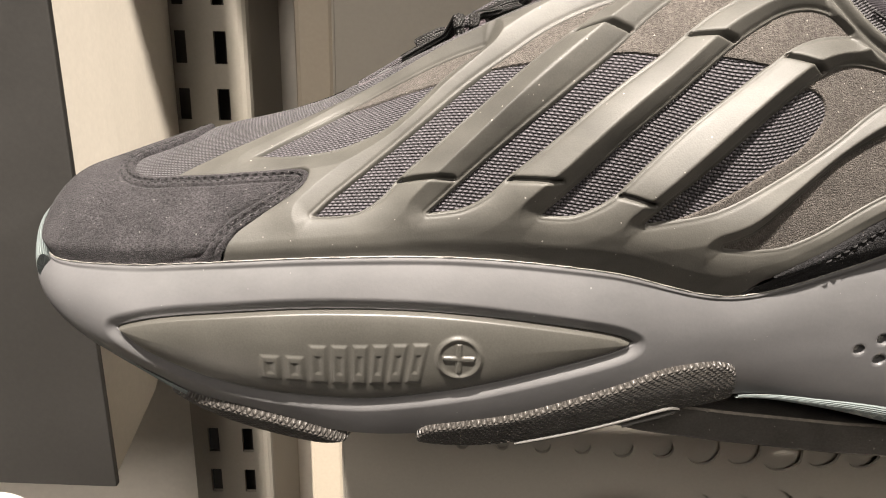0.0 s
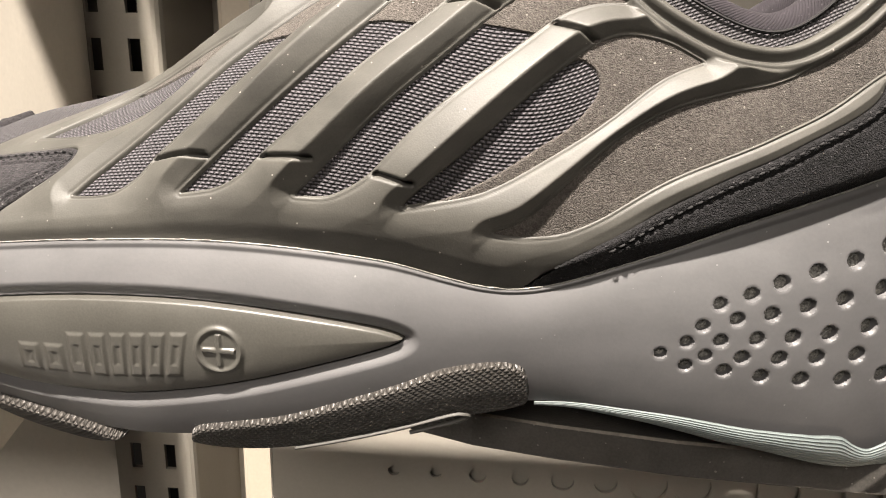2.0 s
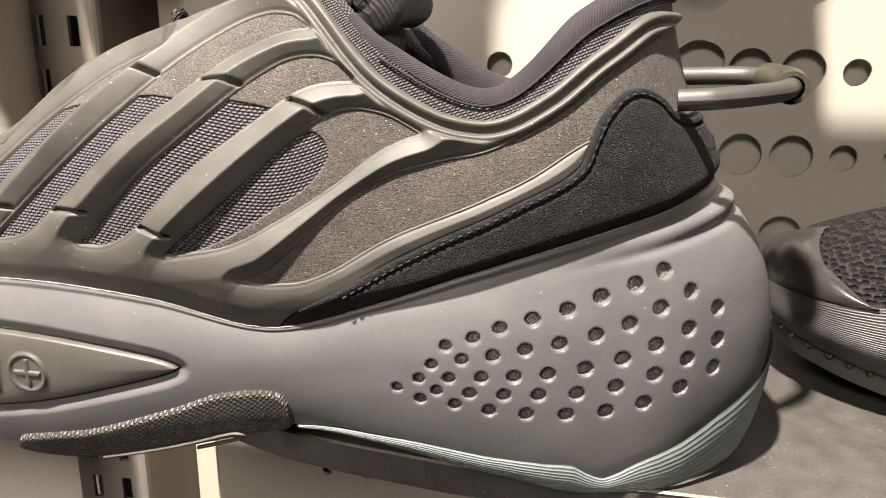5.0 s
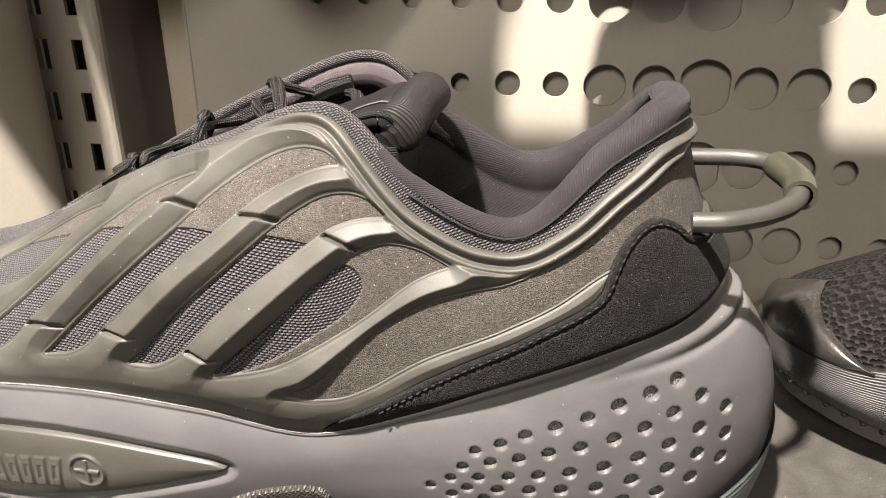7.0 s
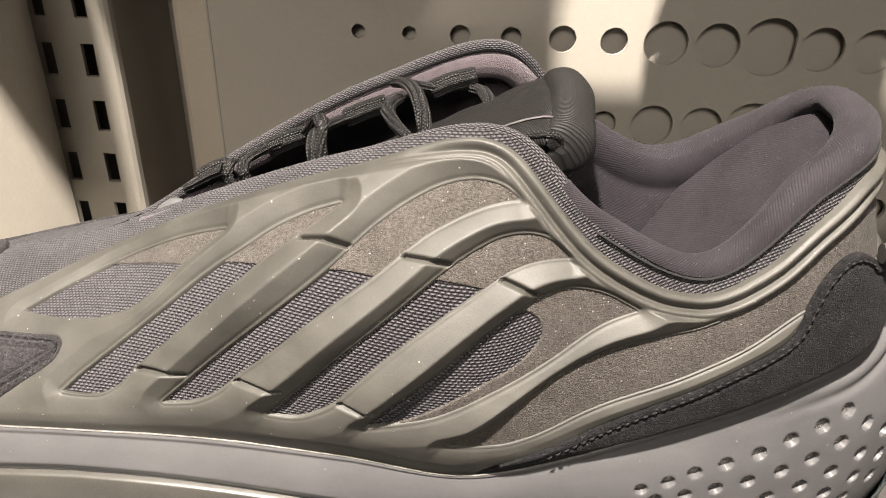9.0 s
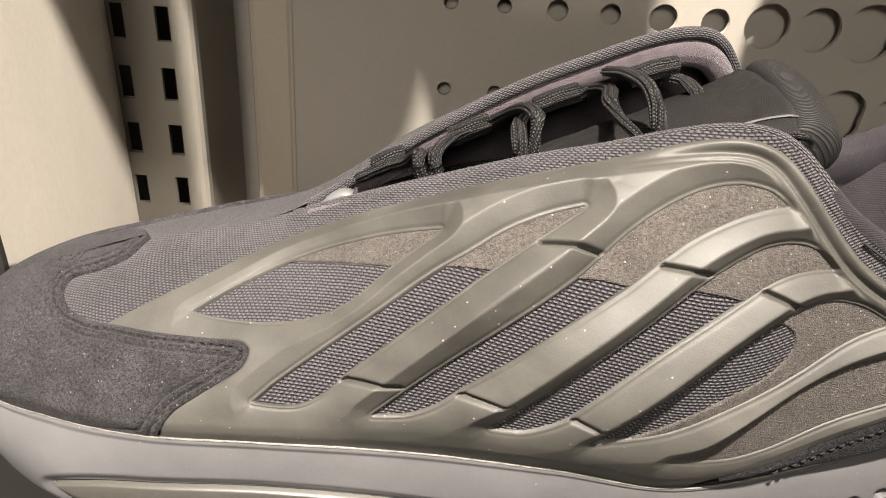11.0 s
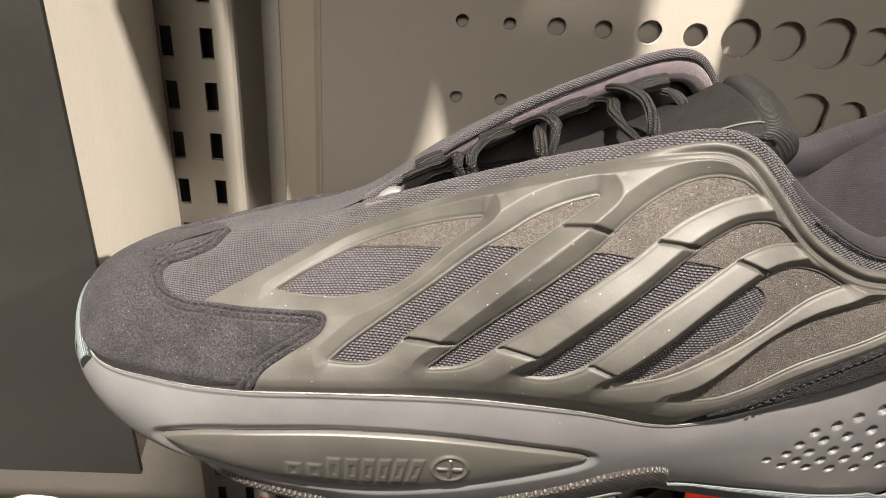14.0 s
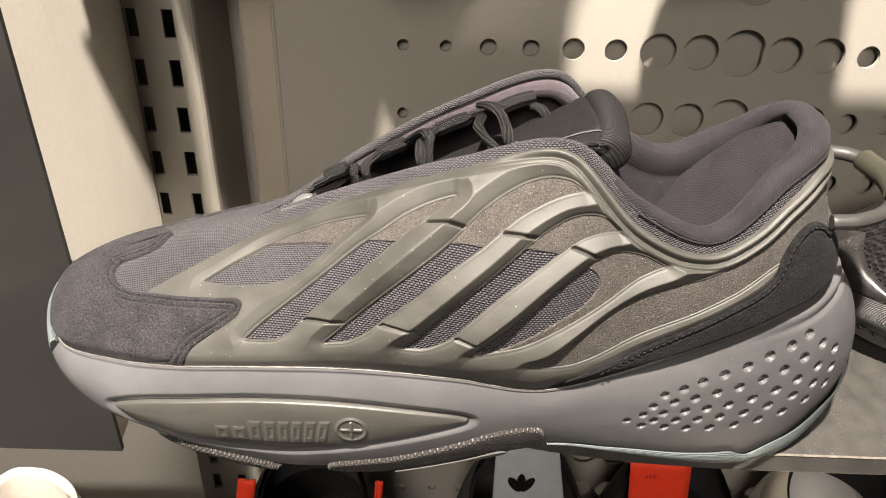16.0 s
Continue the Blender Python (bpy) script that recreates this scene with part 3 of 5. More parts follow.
def dense(pts, n=12, closed=True, tight=0.5, corners=False):
    """A smooth line through design points (closed or open)."""
    p = np.array(pts, float)
    out = []
    m = len(p)
    for i in range(m if closed else m - 1):
        a, b, c, d = (p[(i + k) % m] if closed else p[min(max(i + k, 0), m - 1)] for k in (-1, 0, 1, 2))
        t = np.linspace(0, 1, n, endpoint=False)[:, None]
        m1, m2 = (c - a) * tight, (d - b) * tight
        la, lb, lc = (np.hypot((q[0]), q[1] * 80) for q in (b - a, c - b, d - c))
        m1 = m1 * min(1, 2 * lb / max(la + lb, 1e-6))
        m2 = m2 * min(1, 2 * lb / max(lc + lb, 1e-6))
        if corners:
            ab, bc, cd = ((q * (1, 80)) for q in (b - a, c - b, d - c))
            m1 = m1 * float(ab @ bc > 0.1 * la * lb)
            m2 = m2 * float(bc @ cd > 0.1 * lb * lc)
        out.append((2 * t**3 - 3 * t**2 + 1) * b + (t**3 - 2 * t**2 + t) * m1 + (-2 * t**3 + 3 * t**2) * c + (t**3 - t**2) * m2)
    if not closed:
        out.append(p[-1:])
    return np.vstack(out)


class Sheet:
    """A fine grid on a loft, with helpers for signed distances to design lines."""

    def __init__(self, loft, u0, u1, v0, v1, step):
        self.loft = loft
        mid = loft.at(np.linspace(u0, u1, 40)[:, None], np.linspace(v0, v1, 30)[None])
        self.length = np.linalg.norm(np.diff(mid, axis=1), axis=-1).sum(1).max()
        self.u = np.linspace(u0, u1, int((u1 - u0) / step))
        self.v = np.linspace(v0, v1, int(self.length / step))
        self.U, self.V = np.meshgrid(self.u, self.v, indexing="ij")
        self.P = loft.at(self.U, self.V)
        self.N = loft.normal(self.U, self.V)
        seg = np.linalg.norm(np.diff(self.P, axis=1), axis=-1)
        self.S = np.concatenate([np.zeros((len(self.u), 1)), np.cumsum(seg, axis=1)], axis=1)

    def line_dist(self, line, reach=9.0):
        """Distance in shoe units to a line, up to reach."""
        q = self.loft.at(line[:, 0], line[:, 1])
        d = np.full(self.U.shape, reach)
        lo, hi = q.min(0) - reach, q.max(0) + reach
        near = np.all((self.P > lo) & (self.P < hi), axis=-1)
        p = self.P[near]
        if len(p) == 0:
            return d
        best = np.full(len(p), reach * reach)
        for a, b in zip(q[:-1], q[1:]):
            ab = b - a
            box = np.all((p > np.minimum(a, b) - reach) & (p < np.maximum(a, b) + reach), axis=1)
            pp = p[box]
            t = np.clip(((pp - a) @ ab) / max(ab @ ab, 1e-9), 0, 1)
            best[box] = np.minimum(best[box], ((pp - a - t[:, None] * ab)**2).sum(1))
        d[near] = np.sqrt(best)
        return d

    def inside(self, poly):
        x, y = self.U.ravel(), self.V.ravel()
        lo, hi = poly.min(0), poly.max(0)
        sel = np.where((x >= lo[0]) & (x <= hi[0]) & (y >= lo[1]) & (y <= hi[1]))[0]
        r = np.zeros(len(sel), bool)
        xs, ys = x[sel], y[sel]
        for (xa, ya), (xb, yb) in zip(poly, np.roll(poly, -1, axis=0)):
            if ya != yb:
                r ^= ((ya > ys) != (yb > ys)) & (xs < (xb - xa) * (ys - ya) / (yb - ya) + xa)
        out = np.zeros(len(x), bool)
        out[sel] = r
        return out.reshape(self.U.shape)

    def signed(self, pts, reach=9.0, n=12, corners=False):
        """Positive inside a closed design line."""
        poly = dense(pts, n, corners=corners)
        d = self.line_dist(np.vstack([poly, poly[:1]]), reach)
        return np.where(self.inside(poly), d, -d)

    def mesh(self, name, h, mat, parent, keep=None, label=""):
        P = self.P + self.N * h[..., None]
        return grid_mesh(name, P, mat, parent, label, keep, uv=np.stack([self.U, self.S], -1))


def ramp(x, a, b):
    t = np.clip((x - a) / (b - a), 0, 1)
    return t * t * (3 - 2 * t)


def edge_height(sd, top, steep=0.5, under=-1.2):
    """A slab with a rounded edge where sd crosses nought."""
    return np.where(sd > 0, top * np.sqrt(np.clip(1 - (1 - np.clip(sd / steep, 0, 1))**2, 0, 1)), np.maximum(sd * 4, under))


def grid_mesh(name, P, mat, parent=None, label="", keep=None, uv=None):
    """A mesh from a grid of points in shoe units; keep: which points stay."""
    nu, nv = P.shape[:2]
    idx = np.arange(nu * nv).reshape(nu, nv)
    q = np.stack([idx[:-1, :-1], idx[:-1, 1:], idx[1:, 1:], idx[1:, :-1]], -1).reshape(-1, 4)
    if keep is not None:
        q = q[keep.ravel()[q].all(axis=1)]
    used = np.unique(q)
    back = np.full(nu * nv, -1)
    back[used] = np.arange(len(used))
    co = P.reshape(-1, 3)[used] * U
    co[:, 2] += EYE
    me = bpy.data.meshes.new(name)
    me.vertices.add(len(co))
    me.vertices.foreach_set("co", co.ravel().astype(np.float32))
    me.loops.add(q.size)
    me.loops.foreach_set("vertex_index", back[q].ravel().astype(np.int32))
    me.polygons.add(len(q))
    me.polygons.foreach_set("loop_start", np.arange(0, q.size, 4, dtype=np.int32))
    me.polygons.foreach_set("loop_total", np.full(len(q), 4, dtype=np.int32))
    if uv is not None:
        layer = me.uv_layers.new(name="cloth")
        layer.data.foreach_set("uv", (uv.reshape(-1, 2)[q.ravel()] * U).ravel().astype(np.float32))
    me.update(calc_edges=True)
    me.validate()
    smooth(me)
    me.set_sharp_from_angle(angle=radians(42))
    me.materials.append(mat)
    ob = new(name, me)
    if parent:
        ob.parent = parent
    return tagged(ob, label)


def sweep(name, pts, mat, parent, wide=1.0, thick=1.0, n=10, label="", samples=8, grooves=0, up=(0, 0, 1), closed_ends=True):
    """A cord or band: an oval section drawn along a smooth line in shoe units."""
    p = dense(pts, samples, closed=False) if samples > 1 else np.array(pts, float)
    tan = np.gradient(p, axis=0)
    tan /= np.linalg.norm(tan, axis=1, keepdims=True)
    side = np.cross(tan, np.array(up, float))
    side /= np.maximum(np.linalg.norm(side, axis=1, keepdims=True), 1e-6)
    nor = np.cross(side, tan)
    a = np.linspace(0, 2 * np.pi, n + 1)
    r = 1 + (0.14 * np.cos(grooves * a) if grooves else 0 * a)
    size = np.ones(len(p))
    if closed_ends:
        size[0] = size[-1] = 0.05
        size[1] = size[-2] = 0.92
        p[0], p[-1] = p[1] * 0.97 + p[0] * 0.03, p[-2] * 0.97 + p[-1] * 0.03
    ring_pts = p[:, None] + size[:, None, None] * (side[:, None] * (np.cos(a) * r * wide)[None, :, None] + nor[:, None] * (np.sin(a) * r * thick)[None, :, None])
    along = np.concatenate([[0], np.cumsum(np.linalg.norm(np.diff(p, axis=0), axis=1))])
    uv = np.stack(np.meshgrid(along, a * (wide + thick) / 2, indexing="ij"), -1)
    return grid_mesh(name, ring_pts, mat, parent, label, uv=uv)


sneaker = tagged(new("sneaker"), "charcoal sneaker with moulded rubber cage on a black shelf board", "shoe")
STEP = 0.34

# upper: cloth, inserts, cage, suede
side = Sheet(UPPER, -18, 372, -0.04, 1.0, STEP)
side.P = side.P - side.N * (1.8 * (1 - ramp(side.V, -0.02, 0.1)))[..., None]
cap_sd = side.signed(TOECAP)
top_line = dense(CAGE_TOP, 12, closed=False)
under_top = side.V < np.interp(side.U, top_line[::-1, 0], top_line[::-1, 1])
top_sd = np.where(under_top, 1, -1) * side.line_dist(top_line, 16.0)
win_sd = {k: side.signed(w, 16.0, corners=True) for k, w in (("a", WIN_A), ("b", WIN_B), ("c", WIN_C), ("d", WIN_D), ("e", WIN_E), ("f", WIN_F))}
cage_sd = top_sd.copy()
for w in win_sd.values():
    cage_sd = np.minimum(cage_sd, -w)
count_sd = side.signed(COUNTER)
two = np.sort(np.stack([top_sd] + [-w for w in win_sd.values()] + [1.2 - count_sd], -1), axis=-1)[..., :2]
between = 1 - 0.7 * ramp(two.sum(-1), 15.0, 30.0)
cage_sd = np.minimum(cage_sd, 1.2 - count_sd)
cage_sd = np.minimum(cage_sd, 1.0 - cap_sd)
cage_sd = np.minimum(cage_sd, np.where(side.U > 297, -1, 9))
# each rib falls steeply towards the window below it and gently towards the one above
TALL = 4.2
ridge = np.full(side.U.shape, TALL)
for w in win_sd.values():
    gu = np.gradient(-w, axis=0) / (side.u[1] - side.u[0])
    gv = np.gradient(-w, axis=1) / np.maximum(np.gradient(side.S, axis=1), 1e-4)
    above = ramp((gu + gv) * 0.7071, -0.25, 0.25)
    ridge = np.minimum(ridge, np.where(w > -14, (0.58 + 0.27 * above) * np.clip(-w - 0.7, 0, 9), TALL))
ridge = np.minimum(ridge, 0.5 * np.clip(top_sd - 0.4, 0, 9))
ridge = np.minimum(ridge, 0.4 * np.clip(1.2 - count_sd, 0, 9))
low_fade = (0.12 + 0.88 * ramp(side.V, 0.06, 0.24)) * (1 - 0.5 * ramp(side.U, 200, 246)) * (1 - 0.7 * ramp(side.U, 250, 270)) * (1 - 0.35 * ramp(count_sd, -8, -3))
ridge = 0.6 + ridge * low_fade * between - 0.3 * np.exp(-((cage_sd - 0.9) / 0.25)**2) * np.clip(low_fade * 2, 0, 1)
# collar rail: a groove that runs with the upper edge
rail = ramp(top_sd, 0, 0.8) * (1 - ramp(top_sd, 5.4, 6.4))
rail_h = 1.9 + 0.9 * np.cos(np.clip((top_sd - 1.8) / 1.5, -1, 1) * np.pi) * 0.5 - 1.0 * np.exp(-((top_sd - 3.6) / 0.55)**2) + 0.5 * np.exp(-((top_sd - 4.9) / 0.7)**2)
blend_rail = rail * ramp(-side.U, -172, -150)
ridge = ridge * (1 - blend_rail) + np.maximum(rail_h, 0.6) * blend_rail
for a, b in NOTCHES:
    line = np.array([a, b])
    d = side.line_dist(np.linspace(line[0], line[1], 6), 5.0)
    ridge = ridge - 2.3 * np.exp(-(d / 0.5)**2) * ramp(cage_sd, 0.2, 1.2)
cage_h = np.where(cage_sd > 0, np.minimum(ridge, cage_sd * 2.6 - 0.4), np.maximum(cage_sd * 3 - 0.4, -1.6)) - 0.6 * (1 - ramp(side.V, 0.0, 0.06))
cage = side.mesh("rubber_cage", cage_h, M_CAGE, sneaker, keep=(cage_sd > -0.7) & (cap_sd < 3) & (side.U < 300), label="olive-grey moulded rubber cage with slanted ribs")
if "sharp_edge" in cage.data.attributes:
    cage.data.attributes.remove(cage.data.attributes["sharp_edge"])

cloth_keep = (side.V > 0.35) & ((top_sd < 2.5) | (side.U > 288)) & (cap_sd < 2.5)
cloth_h = np.full(side.U.shape, 0.0) + 0.5 * ramp(side.V, 0.93, 0.965) * (side.U < 252)
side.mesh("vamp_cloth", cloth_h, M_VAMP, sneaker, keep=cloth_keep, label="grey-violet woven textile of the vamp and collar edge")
for k, cut in CUTS.items():
    w = win_sd[k]
    line = dense(cut, 10, closed=False)
    zc = np.interp(side.U, line[::-1, 0], line[::-1, 1], left=line[-1, 1], right=line[0, 1])
    # the cut is followed along the outline and prolonged level past its ends
    above = np.where(side.V > zc, 1, -1) * side.line_dist(np.vstack([line[:1] + (line[:1] - line[3:4]) * 4, line, line[-1:] + (line[-1:] - line[-4:-3]) * 4]))
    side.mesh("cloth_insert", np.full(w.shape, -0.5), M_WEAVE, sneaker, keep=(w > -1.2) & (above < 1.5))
    side.mesh("felt_insert", edge_height(above, 0.45, 0.4) - 0.4, M_FELT, sneaker, keep=(w > -1.2) & (above > -0.7))
eye_sd = side.signed(EYE_E)
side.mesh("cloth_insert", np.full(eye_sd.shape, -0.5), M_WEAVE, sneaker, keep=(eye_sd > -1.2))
side.mesh("felt_insert", edge_height(-eye_sd, 0.45, 0.4) - 0.4, M_FELT, sneaker, keep=(win_sd["e"] > -1.2) & (eye_sd < 0.7))
side.mesh("felt_panel", np.full(eye_sd.shape, 0.1), M_FELT, sneaker, keep=(win_sd["f"] > -1.2), label="brown-grey felted side panel")
stitch_dip = 0.55 * np.exp(-((count_sd - 2.6) / 0.5)**2)
side.mesh("suede_counter", (edge_height(count_sd, 1.9, 1.1) - stitch_dip + 0.5 * ramp(count_sd, 3, 9)) * (0.1 + 0.9 * ramp(side.V, 0.0, 0.07)), M_SUEDE, sneaker, keep=(count_sd > -0.7), label="black suede heel counter")
dip = 0.6 * np.exp(-((cap_sd - 2.1) / 0.4)**2) + 0.6 * np.exp(-((cap_sd - 4.2) / 0.4)**2)
side.mesh("suede_toecap", (edge_height(cap_sd, 1.5, 0.9) - dip) * (0.25 + 0.75 * ramp(side.V, 0.0, 0.08)), M_TOE, sneaker, keep=(cap_sd > -0.7), label="charcoal suede toe cap")


def stitches(name, line, inset_line, h, mat, gap=2.3, long=1.5):
    """A row of short threads along a line on the upper."""
    line = line[line[:, 1] > 0.06]
    q = UPPER.at(line[:, 0], line[:, 1]) + UPPER.normal(line[:, 0], line[:, 1]) * h
    run = np.concatenate([[0], np.cumsum(np.linalg.norm(np.diff(q, axis=0), axis=1))])
    nrm = UPPER.normal(line[:, 0], line[:, 1])
    bm = bmesh.new()
    for s in np.arange(1, run[-1] - long, gap):
        a = np.array([np.interp(s, run, q[:, i]) for i in range(3)])
        b = np.array([np.interp(s + long, run, q[:, i]) for i in range(3)])
        k = np.array([np.interp(s, run, nrm[:, i]) for i in range(3)])
        t = (b - a) / np.linalg.norm(b - a)
        c = np.cross(t, k)
        rows = []
        for f, r, lift in ((0, 0.12, -0.1), (0.25, 0.3, 0.2), (0.75, 0.3, 0.2), (1, 0.12, -0.1)):
            m = a + (b - a) * f + k * lift
            rows.append([bm.verts.new(W(*(m + r * (c * math.cos(x) + k * math.sin(x))))) for x in (0.0, 1.57, 3.14, 4.71)])
        for r0, r1 in zip(rows[:-1], rows[1:]):
            for i in range(4):
                bm.faces.new((r0[i], r0[(i + 1) % 4], r1[(i + 1) % 4], r1[i]))
    part(name, bm, mat, sneaker)


def inset(pts, amount, first, last):
    """A design line moved inward by amount shoe units, from one point to another."""
    poly = dense(pts, 8)
    s_len = 85.0
    tu, tv = np.gradient(poly[:, 0]), np.gradient(poly[:, 1]) * s_len
    ln = np.hypot(tu, tv) + 1e-9
    area = np.sum(poly[:, 0] * np.roll(poly[:, 1], -1) - np.roll(poly[:, 0], -1) * poly[:, 1])
    sg = 1 if area > 0 else -1
    out = poly + amount * sg * np.stack([-tv / ln, tu / ln / s_len], -1)
    return out[first * 8:last * 8]


for gap_in in (2.1, 4.2):
    stitches("toe_stitching", inset(TOECAP, gap_in, 0, 15), None, 1.3, M_THREAD_DARK, 2.5, 1.4)
stitches("counter_stitching", inset(COUNTER, 2.6, 3, 15), None, 1.75, M_THREAD_DARK)

# rest of the upper, away from the shelf's front: plain cloth on the inner side
far = Sheet(UPPER, 368, ROUND - 16, 0.0, 1.0, 1.2)
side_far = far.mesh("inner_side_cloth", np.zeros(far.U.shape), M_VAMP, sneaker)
wrap = Sheet(UPPER, 350, 480, -0.04, 1.0, 0.7)
wrap_sd = wrap.signed([(ROUND - a, b) for a, b in TOECAP])
wrap.mesh("suede_toecap", edge_height(wrap_sd, 1.48, 0.9), M_TOE, sneaker, keep=wrap_sd > -0.7)

# binding along the rim, lining, footbed
us = np.concatenate([np.linspace(-4, 247, 300)])
fat = np.interp(us, [0, 60, 100, 130, 150, 247], [3.3, 3.0, 2.5, 1.8, 1.5, 1.3])


def rim_roll(name, us, mat, label, fat):
    c = UPPER.at(us, np.ones_like(us))
    tan = np.gradient(c, axis=0)
    tan /= np.linalg.norm(tan, axis=1, keepdims=True)
    out = UPPER.normal(us, np.full_like(us, 0.98))
    up = np.cross(out, tan)
    up /= np.linalg.norm(up, axis=1, keepdims=True)
    up *= np.sign(up[:, 2:3].mean())
    c = c - out * (fat[:, None] - 0.6) - up * 0.2
    a = np.linspace(-0.35 * np.pi, 1.35 * np.pi, 22)
    P = c[:, None] + fat[:, None, None] * (out[:, None] * np.cos(a)[None, :, None] + up[:, None] * np.sin(a)[None, :, None])
    along = np.concatenate([[0], np.cumsum(np.linalg.norm(np.diff(c, axis=0), axis=1))])
    uv = np.stack(np.meshgrid(along, a * 2.4, indexing="ij"), -1)
    return grid_mesh(name, P, mat, sneaker, label, uv=uv)


def collar_pad():
    """Padded collar: one soft roll over the rim that runs down into the shoe as its lining."""
    uu = np.linspace(ROUND - 128, ROUND + 128, 420)
    c = UPPER.at(uu, np.ones_like(uu))
    tan = np.gradient(c, axis=0)
    for _ in range(6):
        tan[1:-1] = (tan[:-2] + 2 * tan[1:-1] + tan[2:]) / 4
    tan /= np.linalg.norm(tan, axis=1, keepdims=True)
    out = UPPER.normal(uu, np.full_like(uu, 0.97))
    for _ in range(20):
        out[1:-1] = (out[:-2] + 2 * out[1:-1] + out[2:]) / 4
    up = np.cross(out, tan)
    up /= np.linalg.norm(up, axis=1, keepdims=True)
    up *= np.sign(up[:, 2:3].mean())
    prof = dense([(0.9, -2.6), (1.4, -0.6), (0.9, 1.6), (-1.4, 3.4), (-4.6, 3.7), (-7.6, 2.2), (-10.6, -1), (-13.2, -6), (-15.6, -14), (-17, -25), (-16, -38), (-12, -52), (-8, -64)], 6, closed=False)
    a = np.abs(uu - ROUND)
    f = np.interp(a, [0, 40, 80, 105, 128], [1.12, 1.12, 1.05, 0.8, 0.5])
    puff = 1 + 0.05 * np.array([[noise.noise(Vector((x * 0.045, y * 0.06, 3.0))) for y, _ in prof] for x in uu])
    # the pad thins towards the heel's narrow bend
    thin = 1 - 0.62 * (1 - ramp(a, 14, 62))[:, None] * ramp(-prof[None, :, 1], -3.4, 5.0)
    o = prof[None, :, 0] * f[:, None] * puff * thin
    p = np.where(prof[None, :, 1] > -3, prof[None, :, 1] * f[:, None], prof[None, :, 1] + 0 * f[:, None])
    P = c[:, None] + out[:, None] * o[..., None] + up[:, None] * np.maximum(p, -4)[..., None]
    P[..., 2] += np.minimum(p + 4, 0)
    along = np.concatenate([[0], np.cumsum(np.linalg.norm(np.diff(c, axis=0), axis=1))])
    depth_ = np.concatenate([[0], np.cumsum(np.linalg.norm(np.diff(prof, axis=0), axis=1))])
    grid_mesh("collar_lining", P, M_LINING, sneaker, "dark violet-grey padded knitted collar lining", uv=np.stack(np.meshgrid(along, depth_, indexing="ij"), -1))
    near = (uu > ROUND - 2) & (uu < ROUND + 118)
    line = c[near] + out[near] * 0.9 - up[near] * 2.9
    sweep("collar_seam", line, M_THREAD_DARK, sneaker, 0.35, 0.35, n=6, samples=1)

    # soft wedge that fills the bend of the heel
    xs_ = np.linspace(104, 167.5, 64)
    half_ = np.interp(xs_, [104, 122, 147, 160, 167.5], [30, 33, 27, 20, 11])
    side_ = np.linspace(-1, 1, 41)
    Y = side_[None] * half_[:, None]
    Z = np.minimum(18 - 1.5 * (165 - xs_)[:, None] + 0.006 * Y**2, 16.5)
    H = np.stack([np.repeat(xs_[:, None], 41, axis=1), MIDDLE + Y, Z], -1)
    grid_mesh("heel_pad", H, M_LINING, sneaker, "dark violet-grey padding inside the heel", uv=np.stack([H[..., 0] * 1.6, H[..., 1]], -1))


collar_pad()
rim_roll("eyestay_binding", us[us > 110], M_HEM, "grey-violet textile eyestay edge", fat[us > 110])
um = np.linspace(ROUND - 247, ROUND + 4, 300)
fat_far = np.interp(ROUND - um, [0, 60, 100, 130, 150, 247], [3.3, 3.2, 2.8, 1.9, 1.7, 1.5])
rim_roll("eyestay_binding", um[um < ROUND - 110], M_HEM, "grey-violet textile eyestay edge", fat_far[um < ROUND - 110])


uf = np.concatenate([np.linspace(222, 246, 40), np.linspace(ROUND - 246, ROUND - 112, 200)])
inward = np.concatenate([np.linspace(2.2, 2.6, 40), np.linspace(2.6, 4.4, 200)])
plush = UPPER.at(uf, np.full_like(uf, 0.97)) - UPPER.normal(uf, np.full_like(uf, 0.97)) * inward[:, None]
plush[:, 2] -= np.concatenate([np.linspace(1.4, 0.4, 40), np.linspace(0.6, 1.6, 200)])
sweep("plush_edge", plush, M_PLUSH, sneaker, 2.6, 3.8, n=14, samples=1, label="mauve plush edge inside the far eyestay")


def lining(name, u0, u1, mat, label, depth, low):
    s = Sheet(UPPER, u0, u1, low, 1.0, 1.0)
    deep = np.clip((1 - s.V) / 0.6, 0, 1)
    puff = depth + 2.0 * np.sin(deep * np.pi)
    s.mesh(name, -puff, mat, sneaker, label=label)


lining("eyestay_lining", 124, 247, M_LINING, "", 2.2, 0.3)
lining("eyestay_lining", ROUND - 247, ROUND - 136, M_PLUSH, "mauve plush eyestay lining", 2.6, 0.3)
bed = np.array([[(x, MIDDLE + s * float(np.interp(x, [-10, 60, 110, 148], [32, 34, 30, 20])), -57 + 0.0006 * (x - 40)**2 + 4 * s * s) for s in np.linspace(-1, 1, 15)] for x in np.linspace(-10, 148, 40)])
grid_mesh("footbed", bed, M_LINING, sneaker)

# midsole
sole = Sheet(SOLE, -60, 372, -0.02, 1.04, STEP)
medal_sd = sole.signed(MEDAL)
h = np.where(medal_sd > 0, -1.6 - np.minimum(medal_sd * 3, 2.5), -1.6 * (1 - ramp(-medal_sd, 0.0, 3.2)))
rollline = dense(ROLL, 12, closed=False)
rd = sole.line_dist(rollline, 8.0)
over = sole.V > np.interp(sole.U, rollline[::-1, 0], rollline[::-1, 1])
strength = 1 - ramp(sole.U, 5, 78)
rs = np.where(over, rd, -rd)
h = h + strength * (1.3 * np.exp(-((rs - 3.4) / 2.0)**2) - 1.3 * np.exp(-(rs / 1.3)**2))
